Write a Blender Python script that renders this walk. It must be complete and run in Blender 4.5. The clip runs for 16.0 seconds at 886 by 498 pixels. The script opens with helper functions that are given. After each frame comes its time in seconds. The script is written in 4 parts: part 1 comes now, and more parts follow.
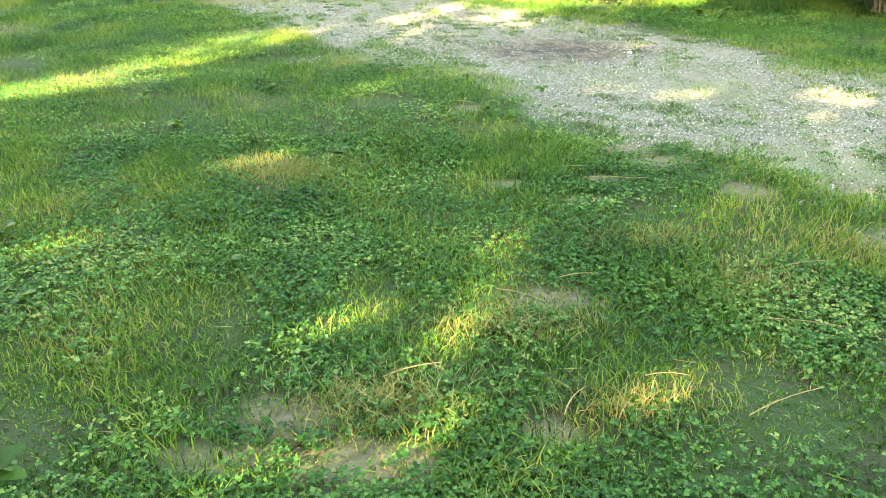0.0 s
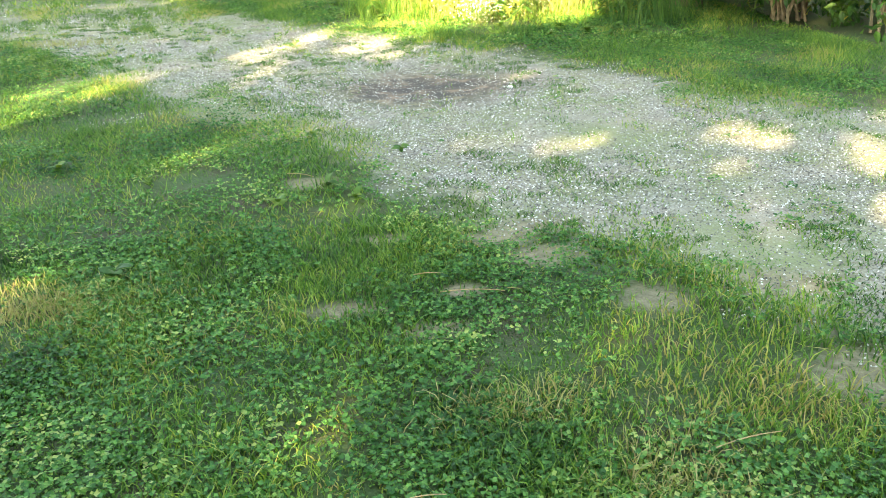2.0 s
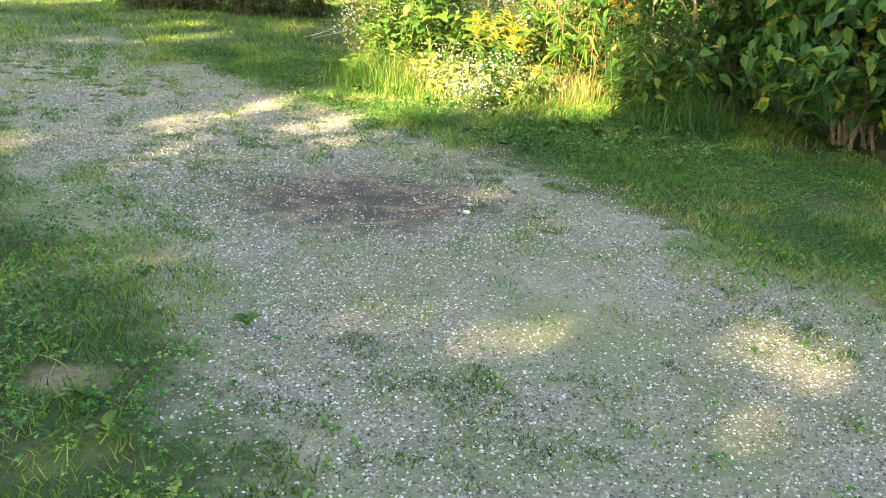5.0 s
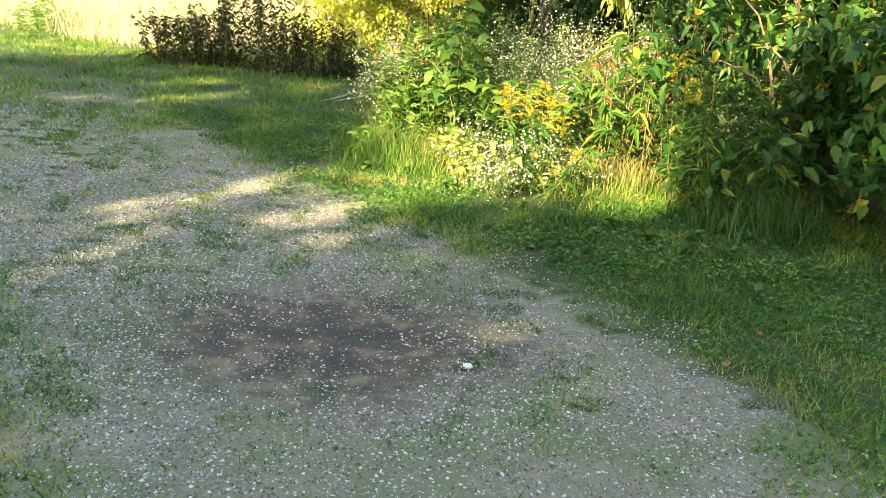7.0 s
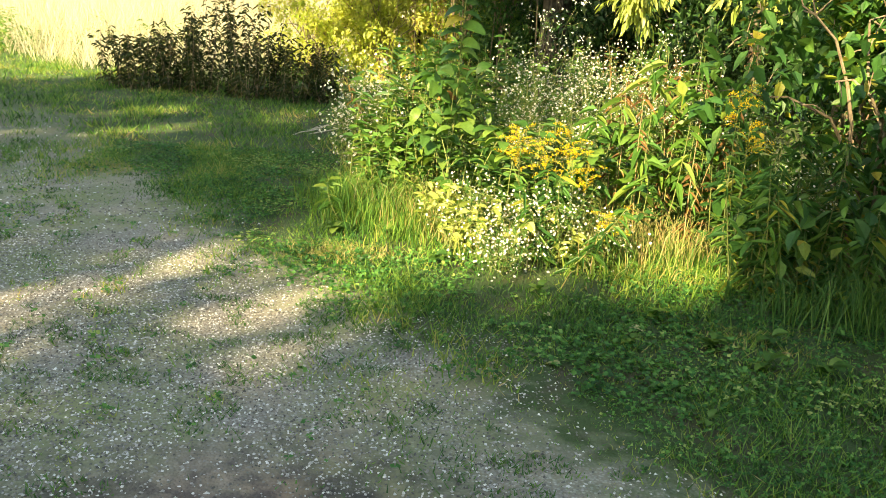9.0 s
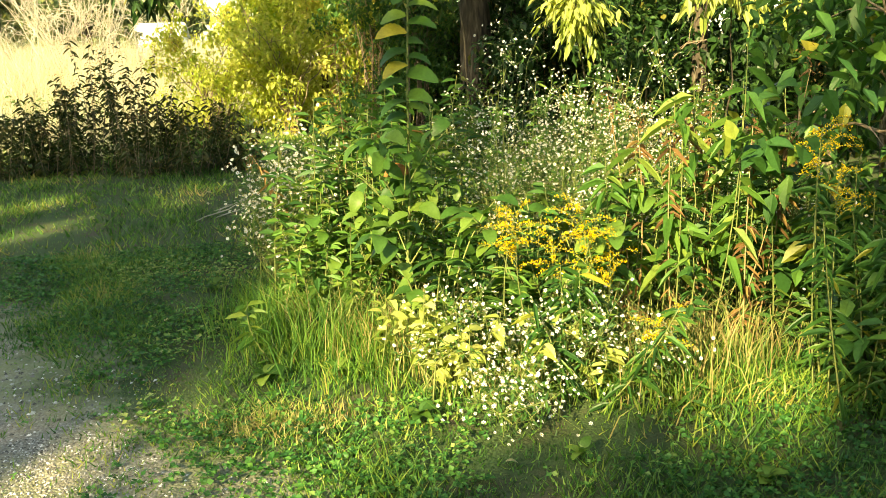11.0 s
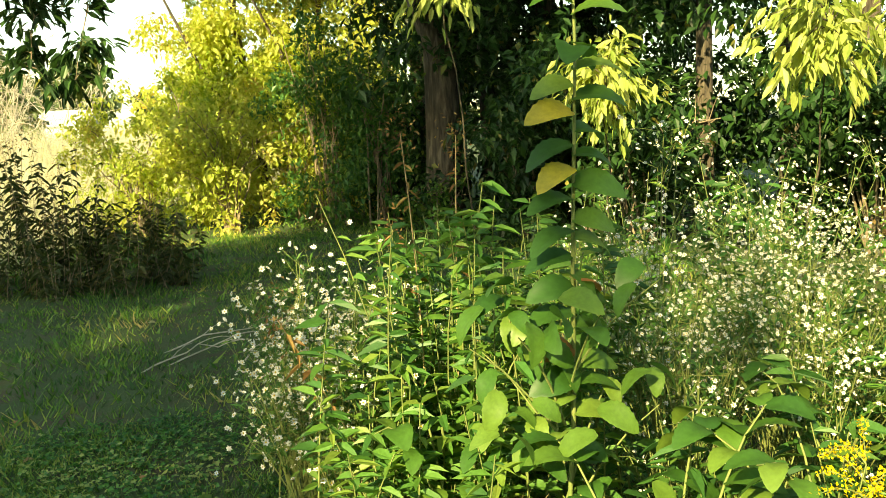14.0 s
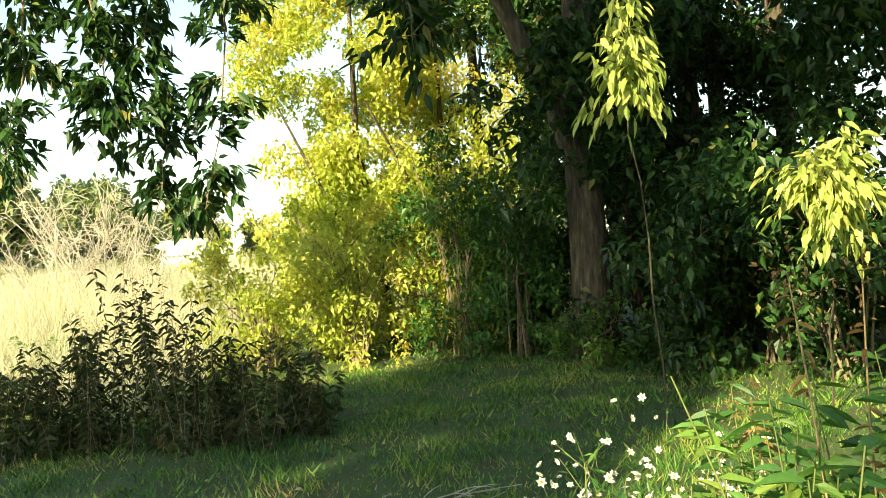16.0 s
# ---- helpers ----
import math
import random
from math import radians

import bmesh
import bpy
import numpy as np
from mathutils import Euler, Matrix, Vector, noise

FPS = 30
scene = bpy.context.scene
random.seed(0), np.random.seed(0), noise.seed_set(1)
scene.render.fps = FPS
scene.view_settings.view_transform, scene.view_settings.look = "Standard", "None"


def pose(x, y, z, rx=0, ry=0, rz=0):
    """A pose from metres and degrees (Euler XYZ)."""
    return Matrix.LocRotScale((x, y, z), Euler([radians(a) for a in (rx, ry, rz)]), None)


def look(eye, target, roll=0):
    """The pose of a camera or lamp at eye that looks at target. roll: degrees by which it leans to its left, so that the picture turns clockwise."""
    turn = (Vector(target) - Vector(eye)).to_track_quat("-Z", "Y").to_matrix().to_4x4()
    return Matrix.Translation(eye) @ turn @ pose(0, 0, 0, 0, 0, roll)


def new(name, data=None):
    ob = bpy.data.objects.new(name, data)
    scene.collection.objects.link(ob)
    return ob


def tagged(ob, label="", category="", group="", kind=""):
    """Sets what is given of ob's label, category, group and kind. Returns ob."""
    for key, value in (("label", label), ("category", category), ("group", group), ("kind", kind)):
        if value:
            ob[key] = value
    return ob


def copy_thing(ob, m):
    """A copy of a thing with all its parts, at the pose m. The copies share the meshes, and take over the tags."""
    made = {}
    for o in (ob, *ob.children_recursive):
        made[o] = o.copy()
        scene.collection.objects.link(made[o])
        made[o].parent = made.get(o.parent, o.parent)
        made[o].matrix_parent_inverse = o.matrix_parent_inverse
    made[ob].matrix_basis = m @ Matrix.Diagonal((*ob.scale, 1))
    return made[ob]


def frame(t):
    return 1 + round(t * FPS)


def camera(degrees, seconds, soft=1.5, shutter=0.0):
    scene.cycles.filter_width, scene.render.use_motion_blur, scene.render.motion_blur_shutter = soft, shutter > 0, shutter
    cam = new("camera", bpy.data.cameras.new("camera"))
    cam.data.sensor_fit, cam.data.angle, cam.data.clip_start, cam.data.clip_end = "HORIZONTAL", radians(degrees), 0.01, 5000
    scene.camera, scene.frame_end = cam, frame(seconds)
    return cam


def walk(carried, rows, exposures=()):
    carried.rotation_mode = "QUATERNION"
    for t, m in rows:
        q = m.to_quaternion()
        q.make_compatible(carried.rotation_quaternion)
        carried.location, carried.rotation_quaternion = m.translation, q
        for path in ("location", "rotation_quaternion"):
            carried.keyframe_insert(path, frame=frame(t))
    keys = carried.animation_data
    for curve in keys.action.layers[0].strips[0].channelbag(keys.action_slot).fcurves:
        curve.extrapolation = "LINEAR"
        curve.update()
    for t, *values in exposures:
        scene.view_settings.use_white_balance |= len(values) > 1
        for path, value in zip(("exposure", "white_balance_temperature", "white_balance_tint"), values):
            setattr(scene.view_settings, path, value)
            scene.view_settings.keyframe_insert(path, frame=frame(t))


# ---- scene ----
cam = camera(55.0, 16.0, 0.85)
METRES, EYE, TILT, LEAN, TURN = 11.9, 1.5, 0.0, 0.0, 0.0
ROWS = [
    (0.0, 0.0, 0.0, 0.0, -0.08, -23.45, 0.19),
    (0.5, 0.007, 0.0274, -0.0005, 1.51, -22.7, -0.11),
    (1.0, 0.0154, 0.0491, -0.0004, 2.09, -24.33, 0.57),
    (1.5, 0.0236, 0.079, 0.0016, -0.94, -23.79, -0.48),
    (2.0, 0.0384, 0.1084, 0.0028, -6.8, -23.18, 2.04),
    (2.5, 0.0538, 0.1324, 0.0024, -6.07, -23.4, 0.42),
    (3.0, 0.066, 0.1598, 0.0038, -9.39, -22.58, -1.36),
    (5.5, 0.118, 0.2964, 0.0017, -0.97, -19.27, -3.82),
    (6.0, 0.1224, 0.3272, 0.0035, -0.54, -18.78, -4.42),
    (6.5, 0.1247, 0.3585, 0.0012, -3.93, -18.75, -1.52),
    (7.0, 0.1332, 0.3888, 0.0025, 0.96, -16.52, -4.27),
    (7.5, 0.1403, 0.4219, 0.0042, 0.78, -16.91, -4.35),
    (8.0, 0.1368, 0.4528, 0.0043, 0.84, -15.96, -4.37),
    (10.5, 0.125, 0.6367, 0.0076, -3.21, -15.1, -1.47),
    (11.0, 0.1164, 0.6678, 0.009, -6.08, -13.36, 1.57),
    (11.5, 0.1082, 0.6934, 0.0112, -2.43, -10.79, 1.72),
    (12.0, 0.1023, 0.7245, 0.0137, -2.21, -8.6, 2.54),
    (12.5, 0.0927, 0.7526, 0.0129, -6.14, -8.99, 3.87),
    (13.0, 0.0866, 0.7826, 0.0126, -6.47, -9.0, 2.93),
    (13.5, 0.0795, 0.8106, 0.0162, -8.3, -8.18, 1.65),
    (14.0, 0.0651, 0.8416, 0.0138, -11.97, -8.24, 2.56),
    (14.5, 0.0535, 0.8718, 0.0127, -10.74, -8.04, 4.04),
    (15.0, 0.044, 0.9027, 0.0146, -7.05, -6.61, 3.8),
    (15.5, 0.0327, 0.9278, 0.0161, -5.82, -3.8, 2.81),
    (16.0, 0.025, 0.9514, 0.0213, -5.61, 0.05, 4.32),
]
walk(cam, [(t, pose(0, 0, EYE, TILT, LEAN, TURN) @ pose(METRES * x, METRES * y, METRES * z, 90 + pitch, roll, yaw)) for t, x, y, z, yaw, pitch, roll in ROWS],
     [(0.0, 3.65, 10700, 0), (3.0, 3.3, 9300, 4), (5.5, 2.65, 9000, 7), (8.0, 2.3, 8800, 5), (10.5, 2.0, 9800, 0), (13.0, 1.85, 9800, -8), (14.5, 1.75, 9800, -9), (16.0, 1.75, 8000, -4)])

# ---- light ----
SUN_EL, SUN_DIR = radians(28), Vector((0.6, 0.8, 0))        # the way the light travels over the ground
world = bpy.data.worlds.new("world")
scene.world = world
world.use_nodes = True
wn = world.node_tree
sky = wn.nodes.new("ShaderNodeTexSky")
sky.sky_type, sky.sun_disc, sky.sun_elevation, sky.sun_rotation = "NISHITA", False, SUN_EL, radians(216.9)
wn.nodes["Background"].inputs[1].default_value = 0.125
wn.links.new(sky.outputs[0], wn.nodes["Background"].inputs[0])
sun = new("sun", bpy.data.lights.new("sun", "SUN"))
sun.data.energy, sun.data.angle, sun.data.color = 5.0, radians(0.5), (1.0, 0.86, 0.62)
sun.matrix_world = look((-30, -40, 26.6), (0, 0, 0))

R = np.random.default_rng(7)


# ---- materials ----
def material(name):
    m = bpy.data.materials.new(name)
    m.use_nodes = True
    nt = m.node_tree
    return m, nt, nt.nodes["Principled BSDF"]


def ramp(nt, source, stops):
    r = nt.nodes.new("ShaderNodeValToRGB")
    e = r.color_ramp.elements
    while len(e) < len(stops):
        e.new(0.5)
    for el, (p, c) in zip(e, stops):
        el.position, el.color = p, (*c, 1)
    nt.links.new(source, r.inputs[0])
    return r.outputs[0]


def tex(nt, scale, detail=4.0, kind="ShaderNodeTexNoise", space="Object", rough=0.6):
    co = nt.nodes.new("ShaderNodeTexCoord")
    n = nt.nodes.new(kind)
    n.inputs["Scale"].default_value = scale
    if kind == "ShaderNodeTexNoise":
        n.inputs["Detail"].default_value = detail
        n.inputs["Roughness"].default_value = rough
    nt.links.new(co.outputs[space], n.inputs["Vector"])
    return n


def calc(nt, op, a, b=None, c=None, clamp=False):
    n = nt.nodes.new("ShaderNodeMath")
    n.operation, n.use_clamp = op, clamp
    for i, v in enumerate((a, b, c)):
        if v is None:
            continue
        if isinstance(v, (int, float)):
            n.inputs[i].default_value = v
        else:
            nt.links.new(v, n.inputs[i])
    return n.outputs[0]


def blend(nt, fac, a, b, kind="MIX"):
    n = nt.nodes.new("ShaderNodeMix")
    n.data_type, n.blend_type = "RGBA", kind
    for s, v in ((n.inputs[0], fac), (n.inputs[6], a), (n.inputs[7], b)):
        if isinstance(v, (int, float)):
            s.default_value = v
        elif isinstance(v, tuple):
            s.default_value = (*v, 1)
        else:
            nt.links.new(v, s)
    return n.outputs[2]


def bump(nt, bsdf, height, strength=0.4, distance=0.02):
    b = nt.nodes.new("ShaderNodeBump")
    b.inputs["Strength"].default_value, b.inputs["Distance"].default_value = strength, distance
    nt.links.new(height, b.inputs["Height"])
    nt.links.new(b.outputs[0], bsdf.inputs["Normal"])


def leaf_material(name, stops, through_light=0.4, rough=0.45, by_object=False, patch=0.0):
    """Foliage: colour varies leaf by leaf and over the plant, and light shines through the blade."""
    m, nt, p = material(name)
    if by_object:
        r = nt.nodes.new("ShaderNodeObjectInfo").outputs["Random"]
    else:
        r = nt.nodes.new("ShaderNodeNewGeometry").outputs["Random Per Island"]
    if patch:
        n = tex(nt, patch, 2).outputs[0]
        r = calc(nt, "ADD", calc(nt, "MULTIPLY", r, 0.75), calc(nt, "MULTIPLY_ADD", n, 1.7, -0.72), clamp=True)
    c = ramp(nt, r, stops)
    v = tex(nt, 60, 2).outputs[0]
    c = blend(nt, 0.35, c, ramp(nt, v, [(0.3, (0.35, 0.35, 0.35)), (0.7, (1, 1, 1))]), "MULTIPLY")
    nt.links.new(c, p.inputs["Base Color"])
    p.inputs["Roughness"].default_value = rough
    p.inputs["Specular IOR Level"].default_value = 0.35
    t = nt.nodes.new("ShaderNodeBsdfTranslucent")
    nt.links.new(blend(nt, 0.6, c, (1.0, 0.95, 0.3), "MULTIPLY"), t.inputs[0])
    x = nt.nodes.new("ShaderNodeMixShader")
    x.inputs[0].default_value = through_light
    nt.links.new(p.outputs[0], x.inputs[1])
    nt.links.new(t.outputs[0], x.inputs[2])
    nt.links.new(x.outputs[0], nt.nodes["Material Output"].inputs[0])
    return m


def plain(name, stops, scale=20.0, rough=0.8, relief=0.3):
    m, nt, p = material(name)
    n = tex(nt, scale, 5)
    nt.links.new(ramp(nt, n.outputs[0], stops), p.inputs["Base Color"])
    p.inputs["Roughness"].default_value = rough
    if relief:
        bump(nt, p, n.outputs[0], relief)
    return m


G = leaf_material
M_LAWN = G("lawn_blade", [(0, (0.02, 0.075, 0.018)), (0.35, (0.07, 0.2, 0.035)), (0.7, (0.19, 0.34, 0.06)), (0.9, (0.38, 0.42, 0.10)), (1, (0.48, 0.38, 0.16))], 0.35, patch=0.9)
M_CLOVER = G("clover_leaf", [(0, (0.016, 0.075, 0.018)), (0.45, (0.05, 0.19, 0.04)), (0.8, (0.14, 0.33, 0.075)), (1, (0.4, 0.48, 0.15))], 0.35, patch=1.1)
M_STRAW = G("straw_blade", [(0, (0.30, 0.24, 0.10)), (0.4, (0.46, 0.40, 0.19)), (0.7, (0.34, 0.36, 0.12)), (1, (0.2, 0.30, 0.08))], 0.3, 0.6)
# dry straw tones, whitened further to paint in the bright haze
M_FIELD = G("hazed_dry_field_blade", [(0, (0.55, 0.51, 0.39)), (0.6, (0.7, 0.67, 0.55)), (0.85, (0.54, 0.56, 0.38)), (1, (0.26, 0.36, 0.12))], 0.4, 0.6, patch=0.15)
M_GREEN = G("weed_leaf", [(0, (0.035, 0.11, 0.03)), (0.6, (0.07, 0.19, 0.045)), (1, (0.15, 0.26, 0.05))], 0.4)
M_LIGHT = G("bright_leaf", [(0, (0.08, 0.22, 0.05)), (0.6, (0.14, 0.30, 0.06)), (1, (0.26, 0.36, 0.08))], 0.45)
# green taken darker than the foliage, with the wood's shade in its colour
M_DARK = G("shade_darkened_leaf", [(0, (0.014, 0.04, 0.012)), (0.6, (0.03, 0.085, 0.022)), (0.94, (0.06, 0.14, 0.035)), (1, (0.22, 0.2, 0.05))], 0.3)
M_SHRUB = G("shrub_leaf", [(0, (0.03, 0.10, 0.03)), (0.55, (0.06, 0.18, 0.04)), (0.9, (0.13, 0.26, 0.05)), (1, (0.42, 0.36, 0.06))], 0.35)
# yellowing leaves, lifted to pale lemon to include sunlit haze
M_GOLD = G("hazed_yellowing_leaf", [(0, (0.26, 0.38, 0.06)), (0.35, (0.5, 0.58, 0.12)), (0.85, (0.7, 0.7, 0.24)), (1, (0.66, 0.5, 0.14))], 0.55, patch=0.5)
M_PALE = G("pale_yellow_leaf", [(0, (0.26, 0.36, 0.08)), (0.6, (0.44, 0.52, 0.15)), (1, (0.58, 0.6, 0.22))], 0.45)
M_BROWN = G("withered_leaf", [(0, (0.12, 0.07, 0.03)), (0.6, (0.26, 0.15, 0.06)), (1, (0.40, 0.27, 0.10))], 0.3, 0.7)
# withering olive, darkened so the clump's shade sits in the colour
M_BUSH = G("shaded_bush_leaf", [(0, (0.035, 0.05, 0.015)), (0.6, (0.06, 0.09, 0.025)), (1, (0.16, 0.14, 0.05))], 0.3)
M_BIGLEAF = G("sapling_leaf", [(0, (0.04, 0.12, 0.025)), (0.5, (0.08, 0.19, 0.035)), (1, (0.19, 0.3, 0.06))], 0.4, by_object=True)
M_YLEAF = G("sapling_leaf_yellow", [(0, (0.5, 0.36, 0.04)), (1, (0.6, 0.5, 0.08))], 0.4, by_object=True)
M_BLEAF = G("sapling_leaf_brown", [(0, (0.30, 0.12, 0.04)), (1, (0.42, 0.2, 0.06))], 0.3, by_object=True)
M_FALLEN = G("fallen_leaf", [(0, (0.34, 0.34, 0.16)), (0.5, (0.52, 0.46, 0.25)), (1, (0.34, 0.18, 0.07))], 0.2, 0.6, by_object=True)
M_PETAL = G("white_petal", [(0, (0.74, 0.75, 0.74)), (1, (0.86, 0.86, 0.84))], 0.25, 0.6)
M_RODS = G("goldenrod_floret", [(0, (0.62, 0.42, 0.02)), (1, (0.75, 0.58, 0.05))], 0.3, 0.7)
# greyed and paled: distance haze mixed into the leaf colour
M_FAR = G("hazed_distant_leaf", [(0, (0.12, 0.17, 0.09)), (0.6, (0.18, 0.25, 0.12)), (1, (0.3, 0.32, 0.14))], 0.35)
M_STEM = plain("green_stem", [(0.3, (0.10, 0.15, 0.04)), (0.7, (0.20, 0.22, 0.07))], 30)
M_DRYSTEM = plain("dry_stem", [(0.3, (0.26, 0.17, 0.08)), (0.7, (0.46, 0.34, 0.17))], 30)
M_TWIG = plain("twig_bark", [(0.3, (0.12, 0.09, 0.06)), (0.7, (0.28, 0.22, 0.15))], 30)
M_DEADWOOD = plain("bleached_twig", [(0.3, (0.34, 0.31, 0.25)), (0.7, (0.52, 0.48, 0.4))], 20)
M_SHED = plain("white_board", [(0.3, (0.76, 0.76, 0.74)), (0.7, (0.84, 0.84, 0.82))], 3)
M_TIN = plain("grey_tin", [(0.3, (0.45, 0.46, 0.47)), (0.7, (0.58, 0.59, 0.6))], 3, 0.5)
M_DOOR = plain("dull_door", [(0.3, (0.3, 0.3, 0.3)), (0.7, (0.4, 0.4, 0.4))], 3)


def bark_material():
    m, nt, p = material("grey_brown_bark")
    co = nt.nodes.new("ShaderNodeTexCoord")
    mp = nt.nodes.new("ShaderNodeMapping")
    mp.inputs["Scale"].default_value = (9, 9, 1.6)
    nt.links.new(co.outputs["Object"], mp.inputs[0])
    n = nt.nodes.new("ShaderNodeTexNoise")
    n.inputs["Scale"].default_value, n.inputs["Detail"].default_value = 2.2, 8
    nt.links.new(mp.outputs[0], n.inputs[0])
    nt.links.new(ramp(nt, n.outputs[0], [(0.3, (0.025, 0.02, 0.014)), (0.55, (0.08, 0.065, 0.045)), (0.75, (0.17, 0.15, 0.11))]), p.inputs["Base Color"])
    p.inputs["Roughness"].default_value = 0.9
    bump(nt, p, n.outputs[0], 0.9, 0.05)
    return m


M_BARK = bark_material()

# the gravel track is a straight band: NX x + NY y runs from LO (lawn side) to HI (verge side)
NX, NY, LO, HI = 0.82, 0.57, 3.85, 7.0
PATCH = (1.12, 8.28, 0.82, 0.66)                 # damp bare patch: centre and half axes
BARE = [(0.20, 5.87, 0.16, 0.10), (1.58, 4.15, 0.15, 0.13), (0.40, 2.98, 0.22, 0.10), (-0.2, 1.95, 0.22, 0.10),
        (0.85, 4.4, 0.1, 0.06), (-0.5, 2.2, 0.16, 0.1), (1.3, 5.0, 0.2, 0.1), (2.1, 3.5, 0.25, 0.2), (0.3, 2.1, 0.1, 0.08),
        (1.11, 4.91, 0.15, 0.1), (1.25, 4.66, 0.13, 0.09), (0.41, 4.31, 0.16, 0.08), (0.56, 4.97, 0.15, 0.06), (2.1, 4.2, 0.26, 0.12), (0.69, 4.09, 0.15, 0.07), (-0.66, 1.98, 0.16, 0.08)]


def ground_material():
    m, nt, p = material("gravel_and_turf")
    co = nt.nodes.new("ShaderNodeTexCoord")
    sp = nt.nodes.new("ShaderNodeSeparateXYZ")
    nt.links.new(co.outputs["Object"], sp.inputs[0])
    X, Y = sp.outputs[0], sp.outputs[1]
    q = calc(nt, "ADD", calc(nt, "MULTIPLY", X, NX), calc(nt, "MULTIPLY", Y, NY))
    wob = calc(nt, "MULTIPLY_ADD", tex(nt, 1.3, 5).outputs[0], 1.5, -0.75)
    fine = calc(nt, "MULTIPLY_ADD", tex(nt, 9, 4).outputs[0], 0.7, -0.35)
    d = calc(nt, "ABSOLUTE", calc(nt, "SUBTRACT", q, (LO + HI) / 2))
    d = calc(nt, "ADD", d, calc(nt, "ADD", wob, fine))
    track = calc(nt, "MULTIPLY_ADD", d, -2.5, 2.5 * (HI - LO) / 2 + 0.5, clamp=True)
    far = calc(nt, "MULTIPLY_ADD", Y, -0.22, 3.9, clamp=True)
    track = calc(nt, "MULTIPLY", track, far)

    def spot(cx, cy, a, b):
        ex = calc(nt, "POWER", calc(nt, "DIVIDE", calc(nt, "SUBTRACT", X, cx), a), 2.0)
        ey = calc(nt, "POWER", calc(nt, "DIVIDE", calc(nt, "SUBTRACT", Y, cy), b), 2.0)
        r = calc(nt, "ADD", calc(nt, "SQRT", calc(nt, "ADD", ex, ey)), calc(nt, "MULTIPLY_ADD", fine, 1.8, calc(nt, "MULTIPLY", wob, 0.6)))
        return calc(nt, "MULTIPLY_ADD", r, -1.3, 1.8, clamp=True)
    soil_n = tex(nt, 3.5, 6)
    soil = ramp(nt, soil_n.outputs[0], [(0.3, (0.06, 0.05, 0.028)), (0.5, (0.042, 0.075, 0.02)), (0.7, (0.028, 0.068, 0.016))])
    dust = ramp(nt, tex(nt, 14, 6).outputs[0], [(0.3, (0.24, 0.20, 0.14)), (0.7, (0.38, 0.34, 0.26))])
    v = tex(nt, 75, kind="ShaderNodeTexVoronoi")
    st = ramp(nt, v.outputs["Color"], [(0, (0.16, 0.155, 0.14)), (0.5, (0.30, 0.29, 0.26)), (1, (0.5, 0.48, 0.44))])
    gravel = blend(nt, ramp(nt, v.outputs["Distance"], [(0.25, (0, 0, 0)), (0.6, (0.8, 0.8, 0.8))]), st, (0.2, 0.18, 0.14))
    gravel = blend(nt, ramp(nt, tex(nt, 2.2, 5).outputs[0], [(0.4, (0, 0, 0)), (0.65, (0.7, 0.7, 0.7))]), gravel, dust)
    mossy = ramp(nt, tex(nt, 1.7, 6).outputs[0], [(0.38, (0, 0, 0)), (0.6, (0.75, 0.75, 0.75))])
    gravel = blend(nt, mossy, gravel, (0.16, 0.2, 0.08))
    col = blend(nt, track, soil, gravel)
    bare = None
    for s in BARE:
        k = spot(*s)
        bare = k if bare is None else calc(nt, "MAXIMUM", bare, k)
    col = blend(nt, calc(nt, "MULTIPLY", bare, 0.75), col, ramp(nt, tex(nt, 22, 6).outputs[0], [(0.3, (0.13, 0.10, 0.06)), (0.7, (0.32, 0.27, 0.18))]))
    damp = ramp(nt, tex(nt, 4.5, 5).outputs[0], [(0.38, (0.05, 0.045, 0.043)), (0.52, (0.09, 0.068, 0.058)), (0.66, (0.25, 0.165, 0.12))])
    col = blend(nt, calc(nt, "MULTIPLY", spot(*PATCH), 0.95), col, damp)
    nt.links.new(col, p.inputs["Base Color"])
    p.inputs["Roughness"].default_value = 0.92
    h = calc(nt, "ADD", calc(nt, "MULTIPLY", v.outputs["Distance"], -0.7), tex(nt, 40, 5).outputs[0])
    bump(nt, p, h, 0.7, 0.012)
    return m


M_GROUND = ground_material()
M_PEBBLE, nt_, p_ = material("limestone_pebble")
nt_.links.new(ramp(nt_, nt_.nodes.new("ShaderNodeNewGeometry").outputs["Random Per Island"],
                   [(0, (0.07, 0.066, 0.058)), (0.45, (0.2, 0.19, 0.17)), (0.8, (0.42, 0.41, 0.38)), (1, (0.74, 0.73, 0.7))]), p_.inputs["Base Color"])
p_.inputs["Roughness"].default_value = 0.85


# ---- mesh helpers ----
def mesh(name, V, F, mat, smooth=False):
    """A mesh from an array of corners and an array of faces, all with as many corners."""
    V, F = np.asarray(V, dtype=np.float32), np.asarray(F, dtype=np.int32)
    me = bpy.data.meshes.new(name)
    me.vertices.add(len(V))
    me.vertices.foreach_set("co", V.ravel())
    k = F.shape[1]
    me.loops.add(F.size)
    me.loops.foreach_set("vertex_index", F.ravel())
    me.polygons.add(len(F))
    me.polygons.foreach_set("loop_start", np.arange(0, F.size, k, dtype=np.int32))
    me.polygons.foreach_set("use_smooth", np.full(len(F), smooth))
    me.update(calc_edges=True)
    me.materials.append(mat)
    return me


def part(name, me, parent, label=""):
    ob = new(name, me)
    ob.parent = parent
    return tagged(ob, label)


def thing(name, label, category, place, group="", turn=0.0, kind=""):
    ob = new(name)
    ob.matrix_world = pose(*place, 0, 0, turn)
    return tagged(ob, label, category, group, kind)


def unit(a):
    return a / np.maximum(np.linalg.norm(a, axis=-1, keepdims=True), 1e-9)


